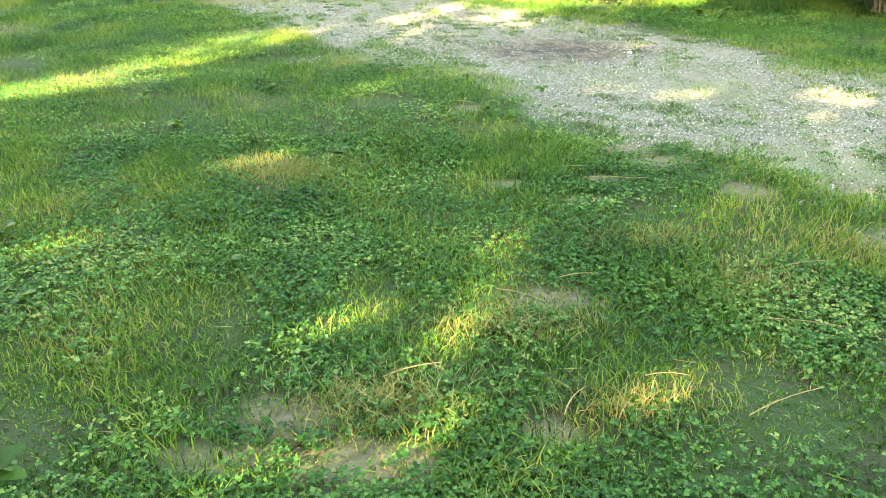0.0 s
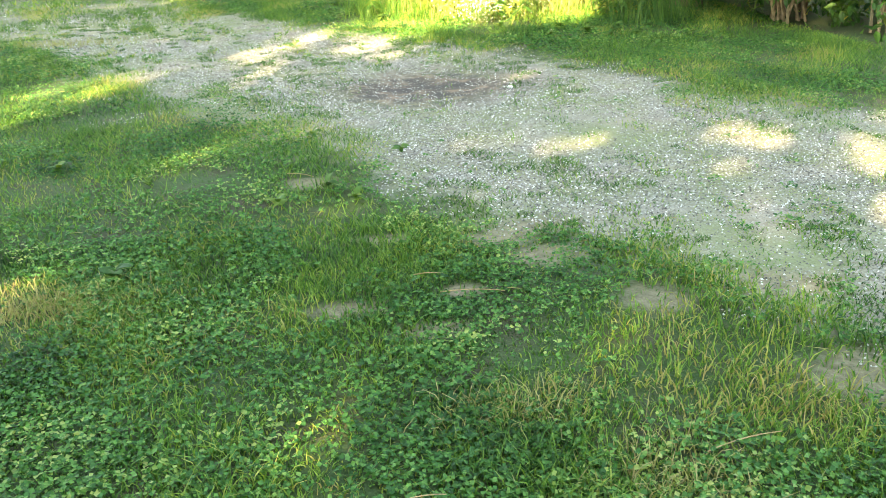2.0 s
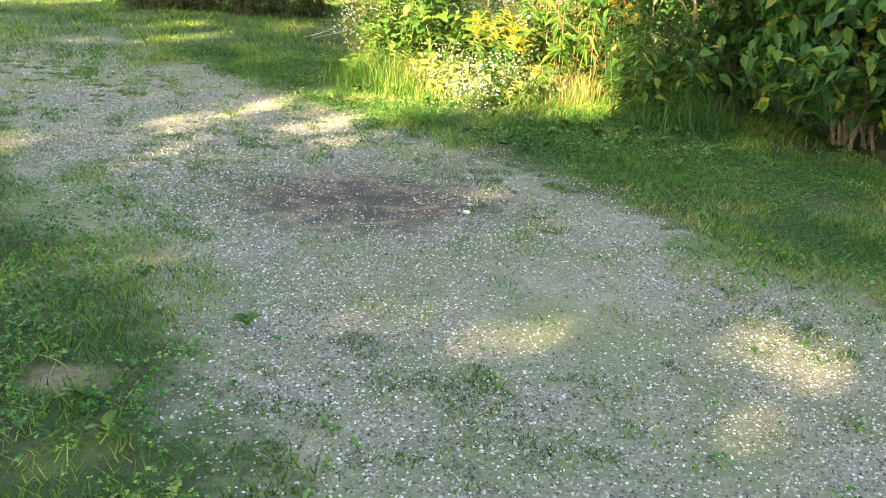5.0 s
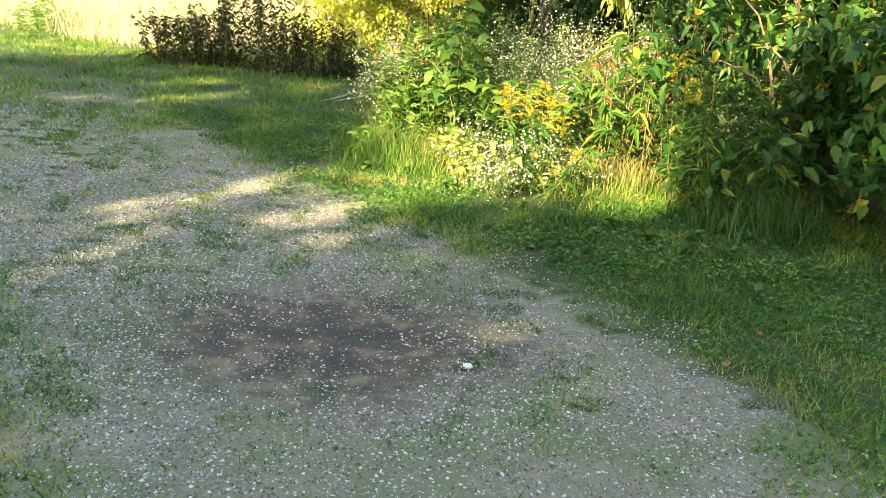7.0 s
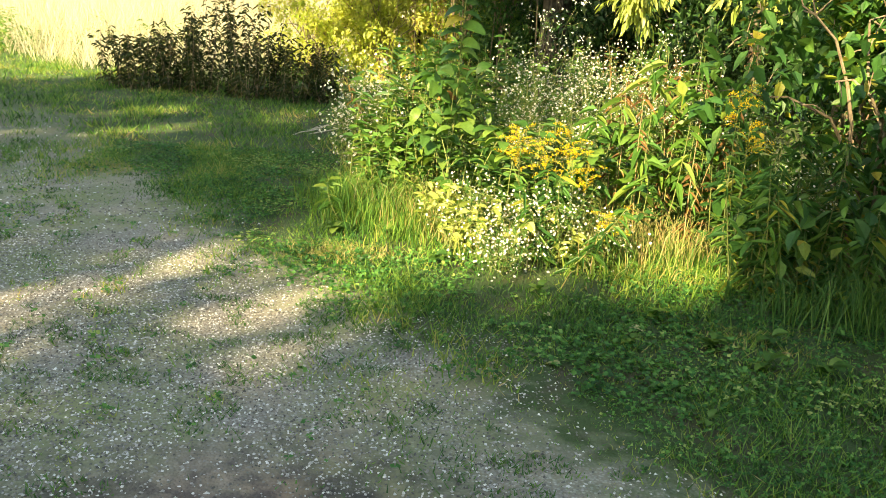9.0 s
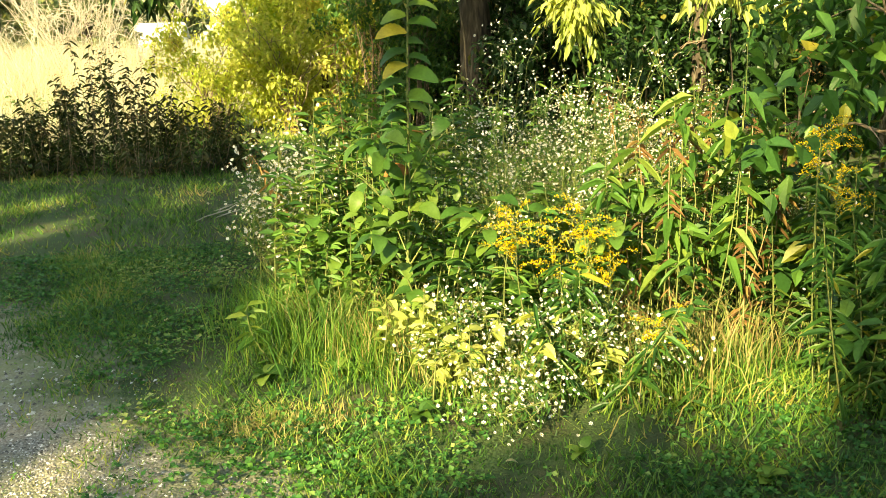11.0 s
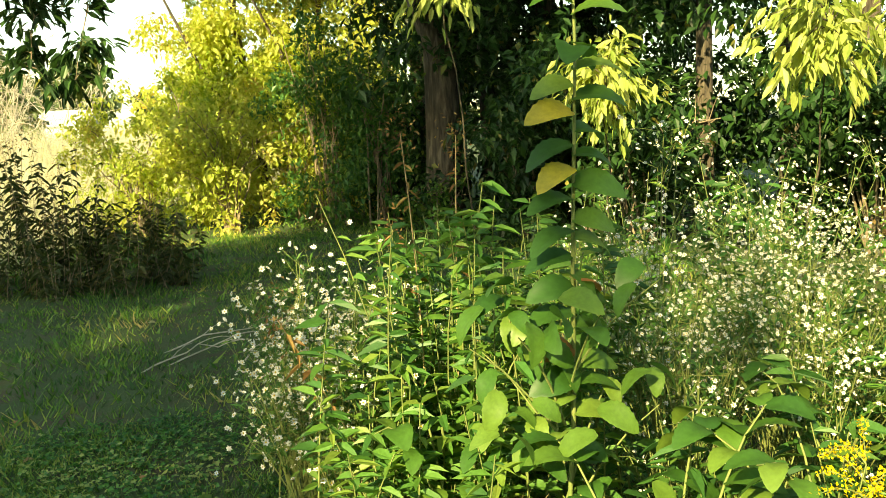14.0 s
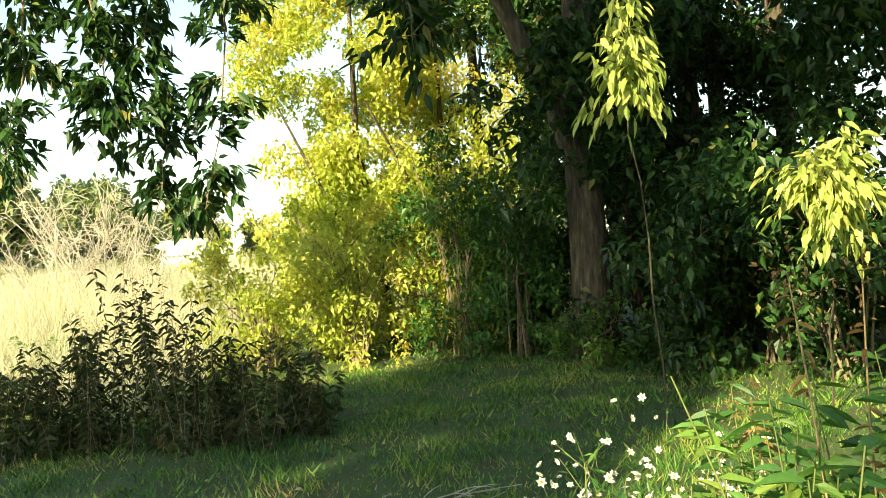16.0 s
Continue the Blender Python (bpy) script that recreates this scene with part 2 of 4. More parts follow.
def sphere_dirs(n):
    return unit(R.normal(size=(n, 3)))


def leaves(P, D, L, W, fold=0.25, droop=0.0, fine=True, N=None):
    """Pointed leaves from base points P along D, with a folded midrib. Returns corners and triangles."""
    n = len(P)
    D = unit(np.asarray(D, float))
    if N is None:
        N = np.array([0, 0, 1.0]) + R.normal(size=(n, 3)) * 0.45
    S = unit(np.cross(D, N))
    N = np.cross(S, D)
    L, W = np.broadcast_to(L, n)[:, None], np.broadcast_to(W, n)[:, None]
    down = np.array([0, 0, -1.0])
    tip = P + D * L + down * L * droop
    if fine:
        a, b = P + D * L * 0.3 + down * L * droop * 0.1, P + D * L * 0.68 + down * L * droop * 0.5
        V = np.stack([P, a + S * W * 0.5 + N * W * fold, b + S * W * 0.36 + N * W * fold, tip, b - S * W * 0.36 + N * W * fold, a - S * W * 0.5 + N * W * fold], 1)
        T = np.array([[0, 1, 2], [0, 2, 3], [0, 3, 4], [0, 4, 5]])
    else:
        a = P + D * L * 0.45 + down * L * droop * 0.2
        V = np.stack([P, a + S * W * 0.5 + N * W * fold, tip, a - S * W * 0.5 + N * W * fold], 1)
        T = np.array([[0, 1, 2], [0, 2, 3]])
    k = V.shape[1]
    F = (np.arange(n)[:, None, None] * k + T[None]).reshape(-1, 3)
    return V.reshape(-1, 3), F


def tubes(segs, sides=4):
    """Tapered round sticks: rows of (start, end, start radius, end radius)."""
    A = np.array([s[0] for s in segs], float)
    B = np.array([s[1] for s in segs], float)
    ra = np.array([s[2] for s in segs], float)
    rb = np.array([s[3] for s in segs], float)
    D = unit(B - A)
    ref = np.where(np.abs(D[:, 2:3]) > 0.9, [[1.0, 0, 0]], [[0, 0, 1.0]])
    S = unit(np.cross(D, ref))
    U = np.cross(D, S)
    ang = np.arange(sides) * 2 * np.pi / sides
    ring = np.cos(ang)[None, :, None] * S[:, None] + np.sin(ang)[None, :, None] * U[:, None]
    V = np.concatenate([A[:, None] + ring * ra[:, None, None], B[:, None] + ring * rb[:, None, None]], 1)
    i = np.arange(sides)
    j = (i + 1) % sides
    Q = np.stack([i, j, j + sides, i + sides], 1)
    F = (np.arange(len(segs))[:, None, None] * 2 * sides + Q[None]).reshape(-1, 4)
    return V.reshape(-1, 3), F


def pipe(pts, r0, r1, sides=5):
    """One unbroken tapered stalk through pts."""
    pts = np.asarray(pts, float)
    n = len(pts)
    D = unit(np.gradient(pts, axis=0))
    S = unit(np.cross(D, [0.35, 0.9, 0.27]))
    U = np.cross(D, S)
    a = np.arange(sides) * 2 * np.pi / sides
    V = pts[:, None] + (np.cos(a)[None, :, None] * S[:, None] + np.sin(a)[None, :, None] * U[:, None]) * np.linspace(r0, r1, n)[:, None, None]
    F = [(i * sides + k, i * sides + (k + 1) % sides, (i + 1) * sides + (k + 1) % sides, (i + 1) * sides + k) for i in range(n - 1) for k in range(sides)]
    return V.reshape(-1, 3), np.array(F)


def bent(a, b, sag=(0, 0, 0), n=5, r0=0.01, r1=0.004, wob=0.0):
    """A stick from a to b as joined segments that bow by sag."""
    a, b, sag = np.array(a, float), np.array(b, float), np.array(sag, float)
    t = np.linspace(0, 1, n + 1)[:, None]
    pts = a + (b - a) * t + sag * (4 * t * (1 - t)) + R.normal(size=(n + 1, 3)) * wob * np.sin(np.pi * t)
    r = np.linspace(r0, r1, n + 1)
    return [(pts[i], pts[i + 1], r[i], r[i + 1]) for i in range(n)], pts


def loft(pts, radii, sides=14, rough=0.08):
    """One smooth trunk or limb through pts."""
    pts, V = np.array(pts, float), []
    for i, (p, r) in enumerate(zip(pts, radii)):
        d = Vector(pts[min(i + 1, len(pts) - 1)] - pts[max(i - 1, 0)]).normalized()
        s = d.cross(Vector((0.3, 1, 0.1))).normalized()
        u = d.cross(s)
        for k in range(sides):
            a = 2 * math.pi * k / sides
            w = r * (1 + rough * math.sin(3 * a + i) + rough * R.normal() * 0.5)
            V.append(Vector(p) + (s * math.cos(a) + u * math.sin(a)) * w)
    F = [(i * sides + k, i * sides + (k + 1) % sides, (i + 1) * sides + (k + 1) % sides, (i + 1) * sides + k) for i in range(len(pts) - 1) for k in range(sides)]
    return [tuple(v) for v in V], F


def track_amount(x, y):
    """How far inside the gravel a point lies: over 0 on the track."""
    return (HI - LO) / 2 - np.abs(NX * x + NY * y - (LO + HI) / 2)


def lumps(x, y, f, seed):
    """Cheap smooth noise of about -1 to 1."""
    g = np.random.default_rng(seed)
    out = np.zeros_like(x)
    for _ in range(7):
        a = g.uniform(0, 2 * np.pi)
        k = f * g.uniform(0.5, 1.8)
        out += np.sin(k * (x * np.cos(a) + y * np.sin(a)) + g.uniform(0, 6.3))
    return out / 3.2


def in_spot(x, y, s, grow=1.0):
    return ((x - s[0]) / s[2]) ** 2 + ((y - s[1]) / s[3]) ** 2 < grow * (1 + 0.6 * lumps(x, y, 14, 3) + 0.6 * R.normal(size=x.shape))


def height(x, y):
    """Relief of the ground: a low swell, small bumps, a hollow at the bare patch."""
    near = np.exp(-((x / 40) ** 2 + ((y - 10) / 40) ** 2))
    z = 0.012 * lumps(x, y, 3.0, 5) * near + 0.02 * lumps(x, y, 0.7, 8) * near
    z += 0.05 * np.clip((NX * x + NY * y - 5) / 4, 0, 1)
    z -= 0.035 * np.exp(-(((x - PATCH[0]) / PATCH[2]) ** 2 + ((y - PATCH[1]) / PATCH[3]) ** 2))
    return z


# ---- the ground ----
def spaced(lo, hi, mid0, mid1, step):
    a, out, s = mid1, list(np.arange(mid0, mid1 + 1e-6, step)), step
    while out[-1] < hi:
        s *= 1.25
        out.append(out[-1] + s)
    s = step
    while out[0] > lo:
        s *= 1.25
        out.insert(0, out[0] - s)
    return np.array(out)


gx, gy = spaced(-1500, 1500, -7, 7, 0.1), spaced(-1500, 2500, 0, 22, 0.1)
XX, YY = np.meshgrid(gx, gy)
ii = np.arange(len(gx) * len(gy)).reshape(len(gy), len(gx))
Fq = np.stack([ii[:-1, :-1], ii[:-1, 1:], ii[1:, 1:], ii[1:, :-1]], -1).reshape(-1, 4)
ground = new("ground", mesh("ground", np.stack([XX, YY, height(XX, YY)], -1).reshape(-1, 3), Fq, M_GROUND, True))
tagged(ground, "mown lawn with a worn pale gravel track across it", "ground", kind="structure")


# ---- trees ----
def crown_leaves(n, clumps, size, fine=False, hang=0.35):
    """Leaves gathered in clumps (x, y, z, rx, ry, rz), denser toward each clump's outside."""
    C = np.array(clumps)
    vol = (C[:, 3] * C[:, 4] * C[:, 5]) ** (2 / 3)
    k = R.choice(len(C), n, p=vol / vol.sum())
    P = C[k, :3] + sphere_dirs(n) * (R.uniform(0.15, 1, (n, 1)) ** 0.45) * C[k, 3:]
    D = sphere_dirs(n) * 0.9 + np.array([0, 0, -hang])
    s = size * R.uniform(0.6, 1.3, n)
    return leaves(P, D, s, s * 0.55, 0.15, 0.15, fine)


def ball_clumps(n, centre, spread, lo, hi):
    c = np.array(centre) + sphere_dirs(n) * (R.uniform(0.2, 1, (n, 1)) ** 0.5) * np.array(spread)
    r = R.uniform(lo, hi, (n, 3)) * np.array([1, 1, 0.75])
    return np.concatenate([c, r], 1)


def tree(label, place, trunk, limbs, clumps, n, size, mat, crown_label="", group="", fine=False, hang=0.35):
    """trunk: rows of (x, y, z, radius); limbs: lists of such rows; all from the foot of the trunk."""
    ob = thing("tree", label, "tree", place, group)
    t = np.array(trunk, float)
    part("trunk", mesh("trunk", *loft(t[:, :3], t[:, 3]), M_BARK, True), ob)
    for l in limbs:
        l = np.array(l, float)
        part("limb", mesh("limb", *loft(l[:, :3], l[:, 3], 8), M_BARK, True), ob)
    tagged(part("crown", mesh("crown", *crown_leaves(n, clumps, size, fine, hang), mat), ob, crown_label), kind="stuff")
    return ob


PX, PY = 0.8, -0.6                                # across the sun's way


def by_sun(u, s):
    return u * PX + s * 0.6, u * PY + s * 0.8


# tall trees behind the walk, whose shade lies over lawn and track; their crowns have gaps
BACK, SLOPE = -14.0, math.tan(SUN_EL)
GAPS = [(-6.7, 4.2, 0.58, 2.2, 1.0), (-7.2, 6.3, 0.62, 0.9, 1.0), (-9.5, 6.0, 0.9, 0.35, 0.8),
        (-3.5, 3.0, 0.34, 0.9, 0.7), (-1.5, 2.3, 0.3, 1.8, 0.5), (-0.8, 6.9, 0.6, 1.9, 0.72),
        (-11.1, 11.2, 0.55, 1.3, 1.0), (-12.3, 13.2, 0.55, 0.9, 1.0), (-10.8, 13.3, 0.4, 0.9, 1.0), (-10.9, 15.7, 0.35, 0.6, 1.0), (-9.9, 10.4, 0.3, 0.4, 0.9), (-12.6, 10.4, 0.45, 0.7, 1.0)]


def open_sky(u, s):
    """How open the crowns are where the light for a point (u across, s along the sun's way) passes."""
    s += 0.35 * math.sin(3.1 * u)
    if -6.75 < u < -5.15:
        if s < 7.2:
            main = 0.0
        else:
            main = 0.5 if s < 8.2 else 0.96 if s < 9.6 else 1.0
    else:
        low = 9.8 if -5.15 <= u < -4.5 else 10.8 if -4.5 <= u < -3.9 else 14.2 if -3.9 <= u < -2.6 else 10.3 if -7.4 < u <= -6.75 else 12.9 if -8.9 < u <= -7.4 else 27.0 if -13.3 < u <= -8.9 else 18.3 if -16 < u <= -13.3 else 13.0 if u <= -16 else 24.0
        main = float(s > low)
    if main and -6.8 < u < -4.3 and 13.4 < s < 17.2:
        main = 0.92
    if main:
        return main
    return max([k for cu, cs, a, b, k in GAPS if ((u - cu) / a) ** 2 + ((s - cs) / b) ** 2 < 1], default=0.0)


STEMS = (-15.2, -12.6, -9.6, -7.9, -3.3, 1.4, 6.0)
shade_clumps = {u: [] for u in STEMS}
for cu in np.arange(-16, 8.6, 0.42):
    for cs in np.arange(-12.6, 27.4, 0.8):
        for _ in range(2):
            u, s, ds = cu + R.uniform(-0.2, 0.2), cs + R.uniform(-0.4, 0.4), R.uniform(-1.8, 1.8)
            if R.uniform() < open_sky(u, s):
                continue
            u0 = min(STEMS, key=lambda q: abs(q - u))
            shade_clumps[u0].append(((u - u0) * PX + ds * 0.6, (u - u0) * PY + ds * 0.8, max((s - BACK - ds) * SLOPE, 0.5), 0.42, 0.42, 0.4))
for u, cl in shade_clumps.items():
    x, y = by_sun(u, BACK)
    h = max(c[2] for c in cl)
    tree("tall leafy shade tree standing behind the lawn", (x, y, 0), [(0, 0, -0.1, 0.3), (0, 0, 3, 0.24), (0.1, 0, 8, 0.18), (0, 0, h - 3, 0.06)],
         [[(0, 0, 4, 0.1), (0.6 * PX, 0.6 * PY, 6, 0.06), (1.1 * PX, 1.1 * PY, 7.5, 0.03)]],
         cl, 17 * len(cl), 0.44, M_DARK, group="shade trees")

# the big tree at the wood's edge, with a limb leaning to the clearing and drooping branches
big_clumps = np.concatenate([ball_clumps(12, (0.3, -0.9, 5.0), (1.9, 0.5, 1.3), 0.3, 0.6), ball_clumps(9, (0.9, -0.8, 2.7), (1.1, 0.4, 1.0), 0.25, 0.45), ball_clumps(34, (2.6, 1.5, 6.3), (3.6, 3, 2.4), 0.7, 1.2), ball_clumps(24, (3.0, 2.5, 3.6), (3.5, 1.6, 1.6), 0.5, 0.9),
                             ball_clumps(8, (-1.6, 0.3, 5.6), (1.2, 1.2, 0.6), 0.3, 0.55),
                             # first two: unseen canopy added overhead to darken clearing, trunk and wood
                             ball_clumps(60, (-1.4, -5.2, 7.2), (3.6, 3.4, 1.2), 0.6, 1.0), ball_clumps(26, (-5.2, -6.0, 7.8), (1.8, 2.8, 0.9), 0.6, 1.0), ball_clumps(16, (-0.4, -0.7, 3.2), (1.3, 0.3, 1.5), 0.2, 0.4)])
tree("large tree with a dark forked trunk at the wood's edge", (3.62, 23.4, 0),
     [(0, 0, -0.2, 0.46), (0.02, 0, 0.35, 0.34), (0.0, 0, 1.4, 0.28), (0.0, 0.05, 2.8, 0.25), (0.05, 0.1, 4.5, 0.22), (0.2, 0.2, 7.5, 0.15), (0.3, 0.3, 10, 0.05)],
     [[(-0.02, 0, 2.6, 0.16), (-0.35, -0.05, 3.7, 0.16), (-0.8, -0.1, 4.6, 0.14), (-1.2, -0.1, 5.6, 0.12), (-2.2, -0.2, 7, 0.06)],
      # added limb, reaching out to carry the unseen canopy
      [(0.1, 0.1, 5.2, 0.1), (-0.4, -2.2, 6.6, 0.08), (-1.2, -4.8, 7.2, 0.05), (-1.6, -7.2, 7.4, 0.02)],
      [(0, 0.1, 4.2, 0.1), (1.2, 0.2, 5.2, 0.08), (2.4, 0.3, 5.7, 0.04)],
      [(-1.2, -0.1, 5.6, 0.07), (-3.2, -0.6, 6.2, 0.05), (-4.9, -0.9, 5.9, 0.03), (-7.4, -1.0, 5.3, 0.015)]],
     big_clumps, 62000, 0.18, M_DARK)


def hanging_branch(top, tip, n, spread, size, mat, label):
    """A branch that droops from top to tip with side twigs and leaves."""
    ob = thing("hanging_branch", label, "branch", top, "drooping branches")
    tip = np.array(tip) - np.array(top)
    segs, pts = bent((0, 0, 0), tip, (0.12, 0, -0.1), 8, 0.018, 0.005, 0.03)
    P, D = [], []
    for _ in range(n):
        i = R.integers(1, 9)
        d = unit(R.normal(size=3) * [1, 1, 0.5] + [0, 0, -0.15])
        ln = R.uniform(0.3, 1.0) * spread
        s2, q = bent(pts[i], pts[i] + d * ln, (0, 0, 0.05), 3, 0.007, 0.002)
        segs += s2
        for j in range(1, 4):
            for _k in range(9):
                P.append(q[j] + R.normal(size=3) * 0.07)
                D.append(d + R.normal(size=3) * 0.7 + [0, 0, -0.6])
    part("wood", mesh("wood", *tubes(segs, 5), M_TWIG), ob)
    s = size * R.uniform(0.7, 1.25, len(P))
    part("foliage", mesh("foliage", *leaves(np.array(P), np.array(D), s, s * 0.42, 0.12, 0.2), mat), ob)
    return ob


# M_DARK puts shade into these leaves, which the sun would otherwise light
HB = "drooping leafy branch, its leaf colour darkened for shade"
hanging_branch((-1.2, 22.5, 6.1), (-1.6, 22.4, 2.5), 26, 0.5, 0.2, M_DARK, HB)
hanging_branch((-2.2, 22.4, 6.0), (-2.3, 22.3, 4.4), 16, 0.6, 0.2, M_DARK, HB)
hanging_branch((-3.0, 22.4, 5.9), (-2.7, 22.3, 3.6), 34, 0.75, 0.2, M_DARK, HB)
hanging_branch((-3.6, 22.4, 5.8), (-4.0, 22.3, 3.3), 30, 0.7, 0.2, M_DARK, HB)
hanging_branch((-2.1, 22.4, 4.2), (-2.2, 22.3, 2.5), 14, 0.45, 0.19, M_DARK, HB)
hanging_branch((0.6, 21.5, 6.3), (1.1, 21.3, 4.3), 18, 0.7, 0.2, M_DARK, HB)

# the yellowing trees beyond
gold_cl = np.concatenate([ball_clumps(40, (0.2, 0, 2.2), (2.0, 1.4, 2.0), 0.4, 0.8), ball_clumps(110, (0.0, 0.4, 6.6), (2.3, 1.6, 4.6), 0.3, 0.75)])
tree("slender young tree with yellowing leaves in full sun", (0.3, 28.2, 0), [(0.5, 0, -0.1, 0.1), (0.45, 0, 1.5, 0.085), (0.1, 0, 4, 0.06), (0.2, 0.2, 9, 0.02)],
     [[(0.45, 0, 1.2, 0.05), (-0.5, -0.6, 2.8, 0.04), (-1.3, -0.8, 4.6, 0.02)], [(0.35, 0, 2.0, 0.05), (1.0, -0.7, 3.2, 0.035), (0.3, -1.2, 4.6, 0.02)]],
     gold_cl, 62000, 0.12, M_GOLD)
tree("slender young tree with yellowing leaves in full sun", (2.1, 28.9, 0), [(0, 0, -0.1, 0.1), (0.05, 0, 2, 0.08), (0.1, 0, 8, 0.02)],
     [[(0, 0, 1.6, 0.05), (0.7, -0.4, 3.4, 0.02)]], np.concatenate([ball_clumps(30, (0, 0, 2.4), (1.8, 1.2, 2.2), 0.4, 0.8), ball_clumps(36, (0.6, 0.4, 6), (2.1, 1.3, 3.4), 0.4, 0.85)]), 32000, 0.12, M_GOLD)

# the wood behind: trunks with dark undergrowth
WOOD = [(4.6, 24.3, 0.13, 9), (5.9, 25.2, 0.2, 12), (7.4, 24.6, 0.17, 11), (6.6, 20.6, 0.12, 8), (9.2, 22.5, 0.2, 12), (9.5, 17.5, 0.16, 10), (11.5, 20, 0.2, 12), (8.0, 28.5, 0.2, 13), (12.5, 25, 0.2, 12), (4.4, 29.5, 0.16, 11), (5.6, 31, 0.18, 13), (3.4, 32, 0.15, 12), (7.0, 33, 0.2, 13)]
for x, y, r, h in WOOD:
    cl = np.concatenate([ball_clumps(16, (0, 0, h * 0.62), (1.7, 1.7, h * 0.3), 0.5, 1.0), ball_clumps(7, (0, 0, h * 0.28), (1.3, 1.3, h * 0.16), 0.4, 0.7)])
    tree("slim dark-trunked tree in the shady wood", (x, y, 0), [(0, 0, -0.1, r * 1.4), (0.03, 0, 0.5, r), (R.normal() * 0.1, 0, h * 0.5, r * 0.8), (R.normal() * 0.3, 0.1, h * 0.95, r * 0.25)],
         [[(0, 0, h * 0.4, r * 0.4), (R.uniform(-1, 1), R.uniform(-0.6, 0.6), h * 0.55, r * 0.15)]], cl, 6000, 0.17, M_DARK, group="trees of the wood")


# ---- shrubs ----
def shrub(name, label, place, size, stems, n, leaf, mat, wood=M_TWIG, clumps=18, arch=0.2, low=0.25, fine=True, lr=(0.16, 0.34), category="shrub", group="", base=8):
    ob = thing(name, label, category, place, group)
    sx, sy, sz = size
    segs, ends = [], []
    for _ in range(stems):
        a = R.uniform(0, 2 * np.pi)
        tip = np.array([math.cos(a) * sx * R.uniform(0.3, 1), math.sin(a) * sy * R.uniform(0.3, 1), sz * R.uniform(0.5, 1)])
        s, q = bent(R.normal(size=3) * [0.1, 0.1, 0], tip, (0, 0, sz * arch), 6, 0.016, 0.005, 0.04)
        segs += s
        ends.append(q[-1])
        for _k in range(4):
            i = R.integers(2, 7)
            s2, q2 = bent(q[i], q[i] + unit(R.normal(size=3) + [0, 0, 0.2]) * R.uniform(0.2, 0.5), (0, 0, 0.03), 3, 0.006, 0.002)
            segs += s2
            ends.append(q2[-1])
    tagged(part("branch_work", mesh("branch_work", *tubes(segs, 5), wood), ob), kind="stuff")
    e = np.array(ends)
    c = e[R.choice(len(e), clumps)] + R.normal(size=(clumps, 3)) * 0.1
    c[:base] = np.stack([R.uniform(-1, 1, base) * sx, R.uniform(-1, 1, base) * sy, R.uniform(low, 0.45, base) * sz], 1)
    c[:, 2] = np.maximum(c[:, 2], low * sz)
    r = R.uniform(*lr, (clumps, 3))
    tagged(part("foliage", mesh("foliage", *crown_leaves(n, np.concatenate([c, r], 1), leaf, fine), mat), ob), kind="stuff")
    return ob


for x, y, s in ((4.55, 11.7, 1.0), (5.6, 10.9, 1.1), (4.9, 12.9, 1.15), (6.3, 12.2, 1.2), (5.2, 10.2, 0.9), (6.4, 10.2, 1.1), (5.7, 9.2, 0.95)):
    front = y < 11.8 and x < 5.7
    shrub("shrub", "bright green shrub with broad leaves overhanging the verge" if front else "dense green shrub with arching twigs at the verge", (x, y, 0.05), (1.0 * s, 0.9 * s, 2.1 * s), 16,
          3000 if front else 4600, 0.125 if front else 0.095, M_SHRUB, clumps=70, low=0.12 if front else 0.08, base=22, group="shrubs at the verge")
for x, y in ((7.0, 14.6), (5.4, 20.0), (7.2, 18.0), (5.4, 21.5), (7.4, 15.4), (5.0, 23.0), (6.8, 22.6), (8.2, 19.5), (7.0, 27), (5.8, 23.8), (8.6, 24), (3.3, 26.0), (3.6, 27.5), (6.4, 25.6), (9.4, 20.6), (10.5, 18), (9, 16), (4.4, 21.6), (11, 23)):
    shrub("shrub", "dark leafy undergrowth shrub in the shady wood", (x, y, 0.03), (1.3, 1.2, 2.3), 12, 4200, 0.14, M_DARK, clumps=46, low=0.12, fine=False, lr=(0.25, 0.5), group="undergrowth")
for x, y, sx, h in ((1.9, 24.7, 0.9, 3.6), (2.7, 24.0, 0.8, 3.2)):
    shrub("shrub", "tall dark shrub beside the forked tree", (x, y, 0.03), (sx, 0.7, h), 14, 4200, 0.11, M_GREEN, clumps=80, low=0.04, base=34, fine=False, lr=(0.2, 0.36), group="undergrowth")
shrub("shrub", "low bright-leaved sprout at the foot of a tree trunk", (3.4, 22.6, 0.03), (0.55, 0.5, 0.7), 10, 900, 0.09, M_LIGHT, clumps=20, low=0.3, lr=(0.12, 0.22))
# yellow undergrowth below the sunny trees
for x, y, s in ((-1.3, 25.2, 1.0), (0.2, 24.8, 1.05), (1.5, 25.6, 1.2), (-0.4, 26.4, 1.3), (2.6, 26.8, 1.2)):
    shrub("shrub", "sunlit shrub with yellow-green leaves beside the clearing", (x, y, 0), (1.0 * s, 0.8 * s, 2.0 * s), 16, 4600, 0.10, M_GOLD, clumps=70, low=0.1, fine=False, lr=(0.14, 0.34), base=18, group="sunlit shrubs")

